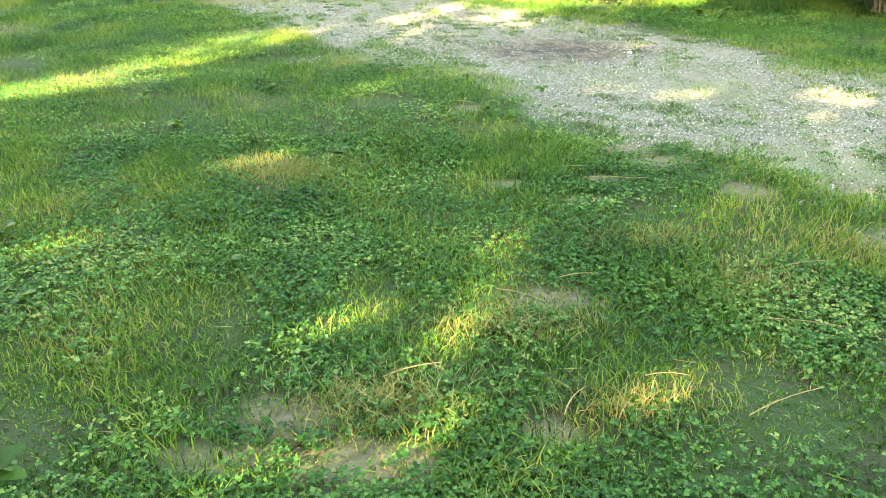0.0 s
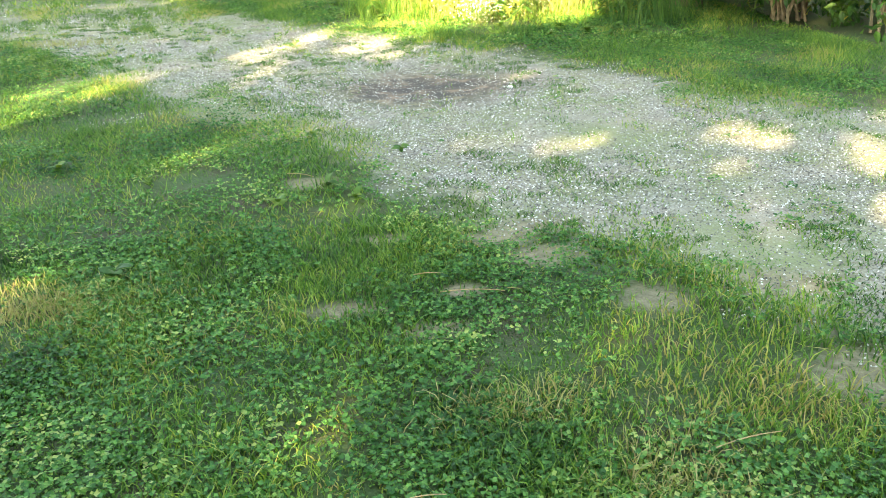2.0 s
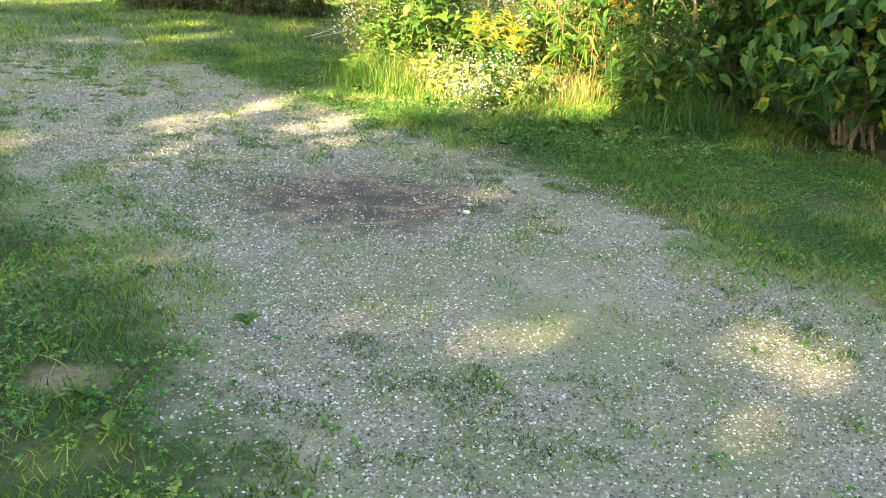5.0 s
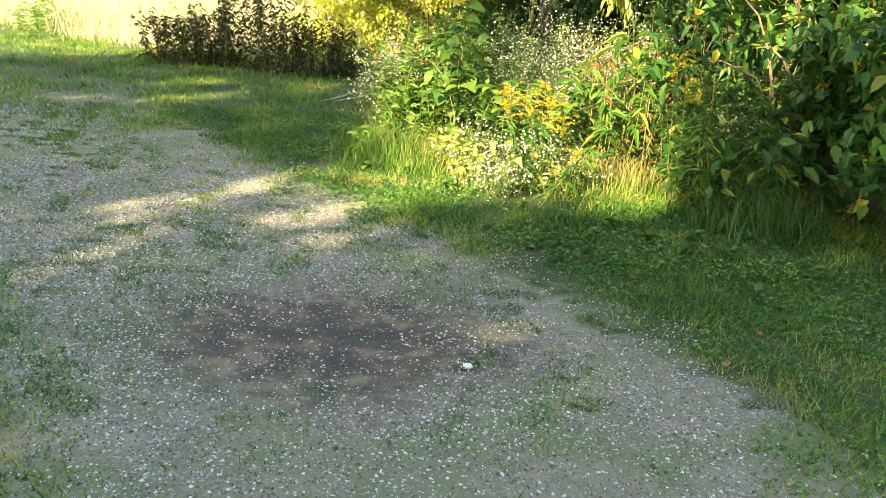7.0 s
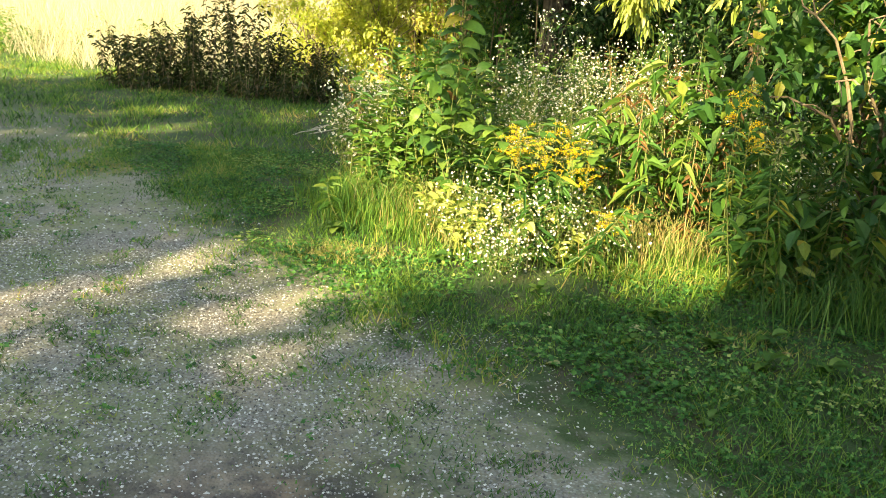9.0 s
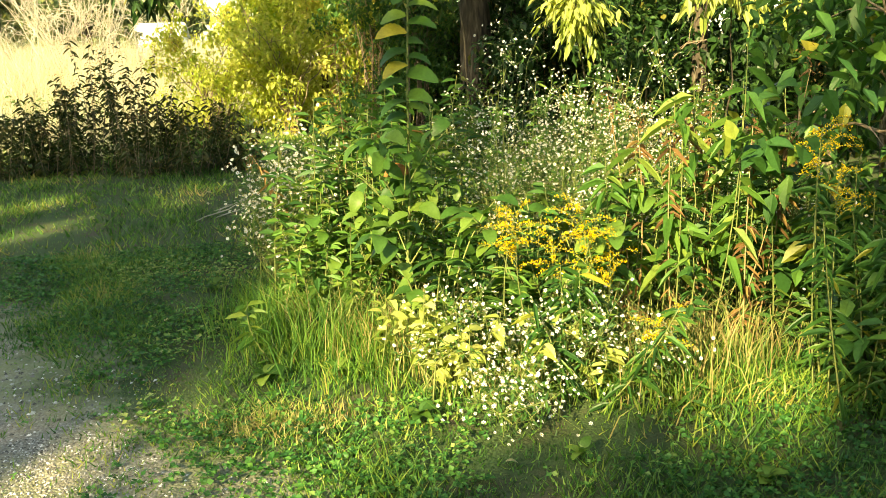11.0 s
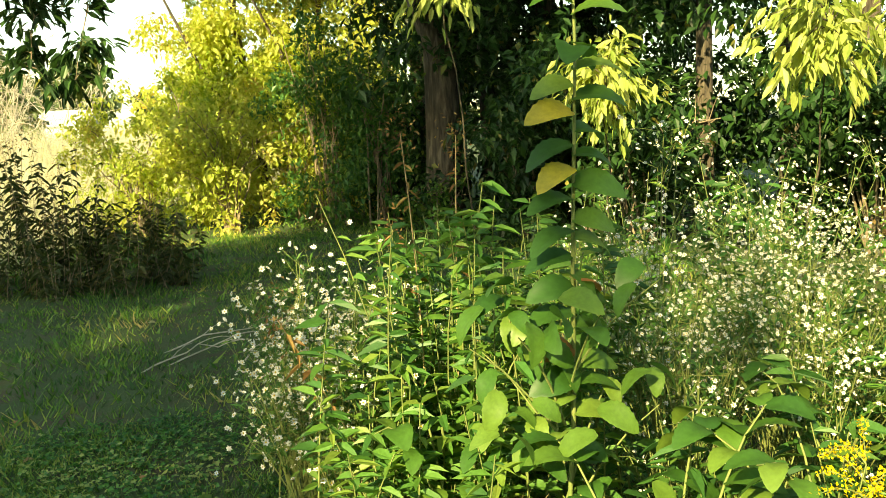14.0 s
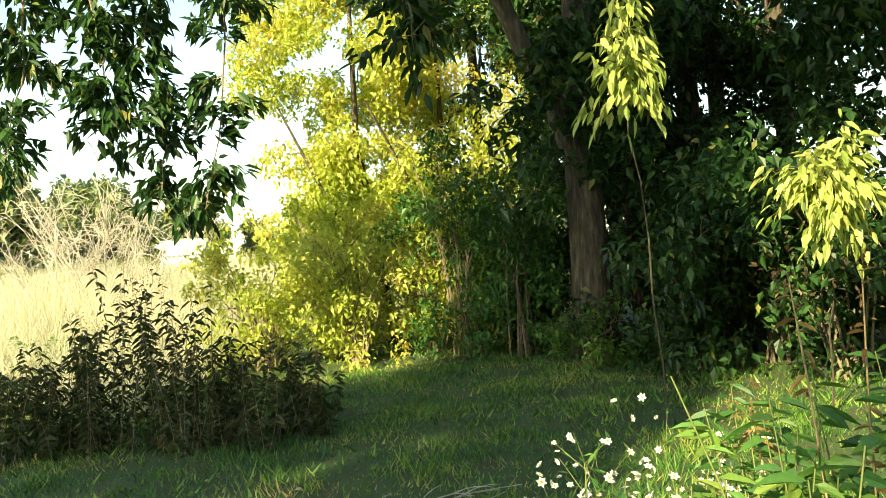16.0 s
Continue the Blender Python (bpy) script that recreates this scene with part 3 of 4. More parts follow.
# pale-leaved boughs of a small ash-like tree
def pale_bough(base, tip, n, spread):
    ob = thing("leaning_sapling", "slender leaning sapling with pale yellow drooping leaves", "sapling", base, "pale-leaved saplings")
    t = np.array(tip) - np.array(base)
    segs, pts = bent((0, 0, 0), t, (0, 0, 0.25), 7, 0.01, 0.004, 0.03)
    P, D = [], []
    for _ in range(n):
        i = R.integers(6, 8)
        d = unit(R.normal(size=3) + [0, 0, -0.1])
        s2, q = bent(pts[i], pts[i] + d * spread * R.uniform(0.4, 1), (0, 0, 0.08), 3, 0.006, 0.002)
        segs += s2
        for j in range(1, 4):
            for _k in range(9):
                P.append(q[j] + R.normal(size=3) * 0.06)
                D.append(d * 0.7 + R.normal(size=3) * 0.4 + [0, 0, -1.0])
    part("wood", mesh("wood", *tubes(segs, 5), M_BARK), ob)
    s = 0.125 * R.uniform(0.7, 1.3, len(P))
    part("foliage", mesh("foliage", *leaves(np.array(P), np.array(D), s, s * 0.4, 0.15, 0.1), M_PALE), ob)


pale_bough((4.3, 18.4, 0.02), (3.85, 17.4, 2.05), 24, 0.5)
pale_bough((5.2, 16.4, 0.02), (4.7, 15.4, 2.25), 20, 0.55)
pale_bough((3.0, 18.9, 0.02), (2.4, 17.6, 3.35), 16, 0.5)
pale_bough((6.0, 16.5, 0.02), (5.6, 15.6, 2.5), 16, 0.5)


# ---- weeds, flowers and grasses of the verge ----
def weed(label, place, h, stems, leafn, leaf, mat, stem_mat=M_STEM, spread=0.2, top=None, lean=0.12, from_z=0.1, droop=0.25, slim=0.24, group="verge weeds", turn=0.0, name="weed"):
    ob = thing(name, label, "weed", place, group, turn)
    segs, P, D, tops = [], [], [], []
    for _ in range(stems):
        b = np.array([R.normal() * spread * 0.5, R.normal() * spread * 0.5, 0])
        hh = h * R.uniform(0.75, 1.05)
        s, q = bent(b, b + [R.normal() * lean, R.normal() * lean, hh], (R.normal() * 0.03, R.normal() * 0.03, 0), 6, 0.005, 0.002)
        part("stem", mesh("stem", *pipe(q, 0.005, 0.002, 4), stem_mat, True), ob)
        tops.append((q, hh))
        for k in range(leafn):
            f = R.uniform(from_z, 1) * 6
            i = min(int(f), 5)
            p = q[i] + (q[i + 1] - q[i]) * (f - i)
            a = k * 2.4 + R.normal() * 0.3
            P.append(p)
            D.append([math.cos(a), math.sin(a), R.uniform(-0.3, 0.5)])
    if top == "gold":
        FP = []
        for q, hh in tops:
            for k in range(9):
                a = R.uniform(0, 6.3)
                o = q[-1] - [0, 0, k * 0.022]
                e = o + np.array([math.cos(a), math.sin(a), 0.35]) * R.uniform(0.07, 0.19)
                s2, qq = bent(o, e, (0, 0, 0.03), 4, 0.002, 0.001)
                segs += s2
                for w in np.linspace(0.1, 1, 60):
                    f = w * 4
                    i = min(int(f), 3)
                    FP.append(qq[i] + (qq[i + 1] - qq[i]) * (f - i) + R.normal(size=3) * 0.006)
        FP = np.array(FP)
        s = R.uniform(0.007, 0.012, len(FP))
        tagged(part("flower_plume", mesh("flower_plume", *leaves(FP, R.normal(size=(len(FP), 3)) + [0, 0, 0.8], s, s * 0.7, 0.2, 0, False), M_RODS), ob, "bright yellow flower plumes"), kind="stuff")
    if top == "seed":
        FP = np.concatenate([q[-1] + R.normal(size=(70, 3)) * [0.035, 0.035, 0.06] for q, hh in tops])
        s = R.uniform(0.012, 0.025, len(FP))
        tagged(part("seed_head", mesh("seed_head", *leaves(FP, R.normal(size=(len(FP), 3)), s, s * 0.5, 0.2, 0, False), M_BROWN), ob, "brown fluffy seed head"), kind="stuff")
    if segs:
        tagged(part("flower_stalk", mesh("flower_stalk", *tubes(segs, 3), stem_mat), ob), kind="stuff")
    s = leaf * R.uniform(0.6, 1.25, len(P))
    tagged(part("foliage", mesh("foliage", *leaves(np.array(P), np.array(D), s, s * slim, 0.2, droop), mat), ob), kind="stuff")
    return ob


def aster(label, place, h, rad, stems, flowers, turn=0.0, size=0.019, tilt=(0, 0)):
    """A bushy aster: thin stems fanning out from the root, sprays of small white flowers."""
    ob = thing("aster", label, "wildflower", place, "white asters", turn)
    segs, FP, P, D = [], [], [], []
    for _ in range(stems):
        a, rr = R.uniform(0, 6.3), rad * math.sqrt(R.uniform(0, 1))
        hh = h * (1.0 - 0.35 * (rr / rad) ** 2) * R.uniform(0.75, 1.05)
        s, q = bent(R.normal(size=3) * [0.05, 0.05, 0], (math.cos(a) * rr + tilt[0], math.sin(a) * rr + tilt[1], hh), (0, 0, hh * 0.12), 5, 0.0035, 0.0015)
        segs += s
        for _k in range(6):
            i = R.integers(3, 6)
            d = unit(R.normal(size=3) + [0, 0, 0.6])
            e = q[i] + d * R.uniform(0.08, 0.22)
            segs.append((q[i], e, 0.0015, 0.0008))
            for _m in range(max(1, int(flowers / stems / 6 + 0.5))):
                FP.append(e + R.normal(size=3) * 0.045)
            for _m in range(4):
                P.append(q[i] + (e - q[i]) * R.uniform(0, 1))
                D.append(R.normal(size=3) + [0, 0, 0.3])
    tagged(part("stem_spray", mesh("stem_spray", *tubes(segs, 3), M_STEM), ob), kind="stuff")
    s = R.uniform(0.02, 0.055, len(P))
    tagged(part("foliage", mesh("foliage", *leaves(np.array(P), np.array(D), s, s * 0.3, 0.2, 0.1, False), M_GREEN), ob), kind="stuff")
    FP = np.array(FP)
    n = len(FP)
    N = unit(R.normal(size=(n, 3)) * 0.7 + [-0.15, -0.5, 0.8])
    S = unit(np.cross(N, [[0.31, 0.2, 0.93]]))
    U = np.cross(N, S)
    sz = size * R.uniform(0.35, 0.65, n)[:, None]
    V = [FP - N * sz * 0.2]
    for k in range(12):
        a = k * math.pi / 6
        V.append(FP + (S * math.cos(a) + U * math.sin(a)) * sz * (1.0 if k % 2 == 0 else 0.62) + N * sz * 0.25)
    V = np.stack(V, 1)
    T = np.array([[0, 1 + k, 1 + (k + 1) % 12] for k in range(12)])
    tagged(part("blossom", mesh("flowers", V.reshape(-1, 3), (np.arange(n)[:, None, None] * 13 + T[None]).reshape(-1, 3), M_PETAL), ob, "small white daisy-like flowers"), kind="stuff")
    c = sz * 0.28
    V = np.stack([FP + N * sz * 0.22 + (S * math.cos(a) + U * math.sin(a)) * c for a in (0, 1.57, 3.14, 4.71)] + [FP + N * sz * 0.45], 1)
    T = np.array([[0, 1, 4], [1, 2, 4], [2, 3, 4], [3, 0, 4]])
    tagged(part("blossom_centre", mesh("flower_centres", V.reshape(-1, 3), (np.arange(n)[:, None, None] * 5 + T[None]).reshape(-1, 3), M_RODS), ob, "tiny yellow flower centres"), kind="stuff")
    return ob


def broad_leaf(L, W, notch=0.02):
    """One broad toothed leaf along +y with a raised midrib fold and a drooping tip."""
    bm = bmesh.new()
    rows, n = [], 14
    for i in range(n + 1):
        t = i / n
        w = W * 0.5 * (max(math.sin(math.pi * min(1, t * 0.97 + 0.03) ** 0.85), 0) ** 0.62) * (1 + notch * 2 * (-1) ** i)
        y, z = L * t, 0.12 * L * math.sin(math.pi * t) - 0.18 * L * t * t
        rows.append([bm.verts.new((sx * w, y, z + (0.18 * w if sx else 0) - 0.012 * L * (i % 2) * abs(sx))) for sx in (-1, -0.5, 0, 0.5, 1)])
    for a, b in zip(rows, rows[1:]):
        for k in range(4):
            bm.faces.new((a[k], a[k + 1], b[k + 1], b[k]))
    bmesh.ops.remove_doubles(bm, verts=bm.verts, dist=1e-5)
    me = bpy.data.meshes.new("leaf")
    bm.to_mesh(me)
    bm.free()
    for f in me.polygons:
        f.use_smooth = True
    return me


LEAF_G, LEAF_Y, LEAF_B = broad_leaf(0.15, 0.088), broad_leaf(0.15, 0.09), broad_leaf(0.13, 0.09)
for me_, m_ in ((LEAF_G, M_BIGLEAF), (LEAF_Y, M_YLEAF), (LEAF_B, M_BLEAF)):
    me_.materials.append(m_)


def put_leaf(parent, at, yaw, pitch, size, me=None, roll=0.0):
    ob = part("leaf", me or LEAF_G, parent)
    ob.matrix_basis = Matrix.Translation(at) @ pose(0, 0, 0, 0, 0, yaw) @ pose(0, 0, 0, pitch, roll, 0) @ Matrix.Diagonal((size, size, size, 1))
    return ob


sapling = thing("sapling", "slim sapling with large toothed leaves, two turned yellow", "sapling", (1.62, 12.42, 0.03))
segs_, q_ = bent((0, 0, 0), (0.06, 0, 2.3), (0.02, 0, 0), 10, 0.011, 0.004, 0.004)
part("stem", mesh("stem", *pipe(q_, 0.009, 0.004, 7), M_STEM, True), sapling)
for k in range(36):
    z = 0.75 + k * 0.043 + R.normal() * 0.012
    side = -1 if k % 2 else 1
    at = Vector((0.02 + 0.02 * z, 0, z))
    me_ = LEAF_Y if k in (17, 21) else LEAF_B if k in (10, 5) else LEAF_G
    if k in (8, 27):
        continue
    put_leaf(sapling, at, side * -90 - side * 12 + R.normal() * 16, -12 + R.normal() * 10, R.uniform(0.88, 1.18), me_, side * R.uniform(8, 46))
for k in range(56):                                # side shoots low down
    a = R.uniform(0, 360)
    r = R.uniform(0.05, 0.34)
    at = Vector((math.cos(radians(a)) * r, math.sin(radians(a)) * r * 0.7 - 0.05, R.uniform(0.55, 1.2)))
    put_leaf(sapling, at, R.uniform(90, 270), -35 + R.normal() * 18, R.uniform(0.6, 0.95), None, R.normal() * 20)
seg2 = []
for k in range(8):
    a = k * 0.8
    seg2 += bent((0.01, 0, 0.4 + 0.06 * k), (math.cos(a) * 0.3, math.sin(a) * 0.22 - 0.05, 0.75 + 0.06 * k), (0, 0, 0.04), 3, 0.005, 0.002)[0]
tagged(part("side_shoot", mesh("side_shoot", *tubes(seg2, 5), M_STEM), sapling), kind="stuff")


def seedling(place, arms, per, length, turn=0.0):
    """A low plant with arching stems that carry paired broad leaves."""
    ob = thing("seedling", "low broad-leaved tree seedling with arching stems among the weeds", "seedling", place, "broad-leaved seedlings", turn)
    segs = []
    for k in range(arms):
        a = radians(360 * k / arms + R.normal() * 20)
        top = np.array([math.cos(a) * length, math.sin(a) * length, R.uniform(0.62, 0.95)])
        q = bent((0, 0, 0), top, (0, 0, 0.22), 6)[1]
        part("stem", mesh("stem", *pipe(q, 0.006, 0.002), M_STEM, True), ob)
        for j in range(per):
            i = 2 + j * 4 / per
            p = q[int(i)] + (q[min(int(i) + 1, 6)] - q[int(i)]) * (i - int(i))
            for side in (-1, 1):
                me_ = LEAF_G
                put_leaf(ob, Vector(p), math.degrees(a) - 90 + side * 62 + R.normal() * 14, -6 + R.normal() * 14, R.uniform(0.75, 1.1), me_, R.normal() * 12)
    return ob


seedling((1.72, 11.95, 0.03), 5, 4, 0.42, 200)
seedling((2.25, 11.9, 0.03), 5, 4, 0.45, 170)
seedling((2.62, 12.3, 0.03), 4, 4, 0.4, 40)
seedling((1.35, 12.75, 0.03), 4, 3, 0.3, 10)

A_TALL = "bushy aster covered with small white flowers"
for x, y, h, r, f in ((2.35, 13.2, 1.55, 0.5, 420), (2.95, 13.3, 1.6, 0.55, 460), (3.45, 13.2, 1.4, 0.45, 320), (2.7, 12.7, 1.2, 0.45, 320), (3.2, 12.6, 1.15, 0.4, 260), (2.2, 12.75, 1.05, 0.3, 180), (3.75, 12.2, 1.0, 0.35, 160), (3.9, 11.5, 0.8, 0.3, 120)):
    aster(A_TALL, (x, y, 0.03), h, r, 38, f * 2, size=0.017)
A_LOW = "low aster leaning over the grass with clusters of white flowers"
for x, y, h, r, f in ((0.86, 13.65, 1.08, 0.25, 130), (1.05, 13.5, 1.02, 0.25, 130), (1.24, 13.75, 1.08, 0.25, 120), (0.84, 13.35, 0.82, 0.22, 80), (1.05, 13.15, 0.85, 0.22, 80)):
    aster(A_LOW, (x, y, 0.02), h, r, 28, f * 2.6, size=0.025)
for x, y, h, r, f in ((1.78, 11.58, 0.42, 0.2, 80), (2.06, 11.48, 0.34, 0.24, 110), (2.36, 11.52, 0.42, 0.2, 70), (2.0, 11.22, 0.2, 0.2, 70), (2.62, 11.45, 0.3, 0.16, 50)):
    aster("small aster with white flowers in bright sun", (x, y, 0.03), h, r, 20, f * 3, size=0.018)

for x, y, h in ((1.68, 11.62, 0.5), (1.85, 11.48, 0.42), (1.9, 11.72, 0.5), (2.2, 11.38, 0.34), (2.5, 11.5, 0.42), (1.6, 11.85, 0.45)):
    weed("low yellow-green weed in bright sun", (x, y, 0.03), h, 5, 12, 0.085, M_PALE, spread=0.24, slim=0.55, from_z=0.3, group="sunlit weeds")
GR = "goldenrod with arching yellow flower plumes"
for x, y, h, k in ((2.18, 11.68, 0.86, 2), (2.32, 11.68, 0.92, 2), (2.48, 11.66, 0.8, 2), (2.78, 11.36, 0.5, 1), (3.3, 11.35, 1.45, 1), (3.42, 11.3, 1.2, 1)):
    weed(GR, (x, y, 0.03), h, k, 26, 0.085, M_LIGHT, top="gold", spread=0.12, slim=0.16, name="goldenrod", group="goldenrods")
for x, y, h in ((2.9, 11.95, 1.45), (3.05, 12.0, 1.5), (2.66, 12.0, 1.35), (3.25, 11.95, 1.55)):
    weed("tall weed with withered brown leaves below green ones", (x, y, 0.03), h, 2, 18, 0.17, M_LIGHT, spread=0.12, droop=0.7, slim=0.27, from_z=0.35, group="tall weeds")
    weed("dead brown weed stalk with curled leaves", (x + 0.07, y - 0.06, 0.03), h * 0.95, 2, 30, 0.08, M_BROWN, M_DRYSTEM, 0.1, "seed", droop=0.8, group="dead stalks")
for x, y, h in ((1.28, 13.15, 1.55), (1.42, 13.1, 1.7), (1.36, 13.3, 1.4), (1.22, 13.0, 1.3)):
    weed("dry weed stalk topped by a brown seed head", (x, y, 0.03), h, 1, 12, 0.07, M_BROWN, M_DRYSTEM, 0.05, "seed", droop=0.6, from_z=0.6, group="dead stalks")
for x, y, h in ((1.15, 13.0, 0.9), (1.3, 12.8, 0.75), (1.48, 13.0, 1.35), (1.6, 13.2, 1.4), (1.25, 13.4, 1.0), (1.75, 12.9, 1.25), (1.9, 12.5, 0.8), (2.05, 12.1, 0.6), (1.5, 12.7, 0.7), (1.7, 13.6, 1.2), (1.5, 14.2, 1.1), (2.0, 13.9, 1.3), (2.6, 14.2, 1.3), (3.3, 14.1, 1.4), (2.9, 12.3, 1.1), (3.3, 12.3, 1.2), (3.6, 12.0, 1.2), (2.5, 12.1, 0.9), (3.9, 12.6, 1.4), (3.5, 12.9, 1.3), (1.1, 12.75, 0.45), (1.3, 13.05, 1.35), (1.5, 12.85, 0.9), (1.42, 13.25, 1.45), (1.65, 13.0, 1.25), (1.2, 12.6, 0.35)):
    weed("leafy green weed of the verge thicket", (x, y, 0.03), h, 8, 36, 0.1, M_GREEN if R.uniform() < 0.6 else M_LIGHT, spread=0.36, slim=0.32)
for x, y, h in ((3.55, 11.25, 0.85), (3.72, 11.1, 0.8), (3.62, 11.45, 1.0), (3.85, 11.35, 1.05), (4.0, 11.0, 0.7), (2.3, 11.45, 0.6)):
    weed("willow-leaved weed with drooping narrow leaves", (x, y, 0.03), h, 5, 40, 0.12, M_SHRUB, spread=0.2, slim=0.14, droop=0.6, group="narrow-leaved weeds")
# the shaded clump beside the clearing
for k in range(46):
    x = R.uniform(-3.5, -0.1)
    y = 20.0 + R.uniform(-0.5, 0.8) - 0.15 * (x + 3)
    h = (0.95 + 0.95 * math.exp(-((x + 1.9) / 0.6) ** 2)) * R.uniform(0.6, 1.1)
    weed("withering weed of the shaded clump, darkened for shade", (x, y, 0), h, 4, 34, 0.10, M_BUSH, M_TWIG, 0.35, "seed" if k % 3 == 0 else None, from_z=0.05, lean=0.15, slim=0.36, droop=0.55, group="shaded weed clump")


def blades(P, h, w, lean, name, mat, bend=0.5, single=False):
    """Grass blades bent over to a point; single ones far off are one face each."""
    n = len(P)
    a = R.uniform(0, 2 * np.pi, n)
    S = np.stack([np.cos(a), np.sin(a), np.zeros(n)], 1) * np.broadcast_to(w, n)[:, None] * 0.5
    b = R.uniform(0, 2 * np.pi, n)
    Ln = np.stack([np.cos(b), np.sin(b), np.zeros(n)], 1) * (np.broadcast_to(lean, n) * R.uniform(0.2, 1, n))[:, None]
    H = np.stack([np.zeros(n), np.zeros(n), np.broadcast_to(h, n)], 1)
    if single:
        return mesh(name, np.stack([P - S, P + S, P + H + Ln], 1).reshape(-1, 3), np.arange(n * 3).reshape(-1, 3), mat)
    m = P + H * 0.6 + Ln * (1 - bend) * 0.6
    V = np.stack([P - S, P + S, m + S * 0.75, m - S * 0.75, P + H + Ln], 1).reshape(-1, 3)
    i = np.arange(n)[:, None] * 5
    T = np.concatenate([i + [0, 1, 2], i + [0, 2, 3], i + [3, 2, 4]])
    return mesh(name, V, T, mat)


def rosette(x, y, n, size):
    ob = thing("broadleaf_weed", "low rosette of broad green leaves in the turf", "weed", (x, y, float(height(np.array([x]), np.array([y]))[0])), "rosette weeds")
    for i in range(n):
        put_leaf(ob, Vector((0, 0, 0.015 + 0.006 * i)), 360 * i / n + R.normal() * 18, R.uniform(5, 45), size * R.uniform(0.7, 1.15), None, R.normal() * 12)


for x, y, n, s in ((3.0, 10.2, 9, 0.6), (3.2, 10.0, 8, 0.7), (3.35, 10.35, 8, 0.6), (2.8, 10.6, 7, 0.5), (3.5, 10.0, 8, 0.7), (2.6, 10.2, 7, 0.4), (0.3, 5.7, 8, 0.5), (0.05, 5.5, 8, 0.45), (0.45, 5.5, 7, 0.4),
                   (-0.6, 4.77, 7, 0.5), (-1.72, 5.4, 7, 0.55), (-2.2, 6.2, 7, 0.6), (-1.3, 6.4, 7, 0.5), (-0.7, 6.0, 6, 0.5), (-1.45, 2.0, 8, 0.6), (-1.2, 1.85, 8, 0.6), (-1.6, 2.9, 7, 0.45), (-2.0, 3.6, 7, 0.5), (0.9, 11.9, 8, 0.7), (1.25, 11.9, 7, 0.6),
                   (1.6, 11.3, 8, 0.55), (2.2, 10.9, 7, 0.45), (3.9, 9.7, 8, 0.6), (3.4, 9.2, 7, 0.5), (0.7, 14.2, 8, 0.8), (0.4, 13.6, 8, 0.7), (2.75, 9.4, 7, 0.4), (-0.9, 3.3, 6, 0.4), (0.2, 6.8, 7, 0.5), (0.75, 6.3, 7, 0.4)):
    rosette(x, y, n, s)


def tuft(name, label, place, n, h, spread, mat, lean=0.5, w=0.007, group="grass tufts"):
    ob = thing(name, label, "grass", place, group)
    P = np.stack([R.normal(size=n) * spread * 0.4, R.normal(size=n) * spread * 0.4, np.zeros(n)], 1)
    hh = h * R.uniform(0.5, 1.1, n)
    tagged(part("blade_mass", blades(P, hh, w, hh * lean, "blade_mass", mat), ob), kind="stuff")
    return ob


tuft("grass_tuft", "arching clump of long dark green grass", (4.0, 10.65, 0.05), 260, 0.42, 0.4, M_GREEN, 0.9)
tuft("grass_tuft", "arching clump of long dark green grass", (3.6, 10.75, 0.05), 120, 0.3, 0.3, M_GREEN, 0.9)
for x, y, h in ((1.55, 12.2, 0.6), (1.35, 12.5, 0.6), (1.75, 12.05, 0.5), (1.15, 12.9, 0.6), (2.55, 11.65, 0.5), (2.75, 11.7, 0.6), (2.95, 11.75, 0.6), (3.15, 11.75, 0.55), (3.3, 11.75, 0.5), (2.35, 11.75, 0.5), (1.95, 12.2, 0.6), (2.15, 11.6, 0.45), (1.8, 11.7, 0.35), (1.25, 13.6, 0.7), (1.1, 14.4, 0.7)):
    tuft("dry_grass", "tuft of straw-coloured dry grass stems", (x, y, 0.03), 70, h * 0.75, 0.34, M_STRAW, 0.9, 0.006, "dry grass tufts")
    tuft("grass_tuft", "tuft of fresh green grass at the thicket's edge", (x - 0.08, y - 0.1, 0.03), 80, h * 0.5, 0.35, M_LIGHT, 0.9)
for x, y, h in ((1.3, 12.2, 0.6), (1.45, 12.05, 0.55), (1.6, 12.0, 0.55), (1.2, 12.45, 0.6), (1.75, 11.85, 0.5), (1.1, 12.7, 0.55), (2.7, 11.55, 0.6), (2.95, 11.6, 0.65), (3.15, 11.6, 0.6)):
    tuft("dry_grass", "tuft of straw-coloured dry grass stems", (x, y, 0.03), 44, h * 0.62, 0.34, M_STRAW, 0.55, 0.006, "dry grass tufts")
    tuft("grass_tuft", "tuft of fresh green grass at the thicket's edge", (x - 0.15, y - 0.12, 0.03), 90, h * 0.3, 0.45, M_LAWN, 1.1)
for x, y, h in ((0.85, 12.75, 0.3), (1.0, 12.55, 0.34), (0.75, 13.0, 0.28), (1.1, 12.35, 0.36), (0.95, 12.95, 0.36), (1.25, 12.3, 0.4), (0.9, 12.4, 0.22), (1.4, 12.15, 0.36)):
    tuft("grass_tuft", "tuft of fresh green grass at the thicket's edge", (x, y, 0.03), 130, h, 0.4, M_LIGHT, 0.8)
for k in range(16):
    weed("fresh green weed at the edge of the dry field", (R.uniform(-8.5, -3.8), R.uniform(24.5, 27.5), 0), R.uniform(0.5, 1.1), 6, 26, 0.14, M_LIGHT, spread=0.6, slim=0.3, group="field edge weeds")


# ---- tall dry field, far things ----
def scatter(n, x0, x1, y0, y1):
    return R.uniform(x0, x1, n), R.uniform(y0, y1, n)


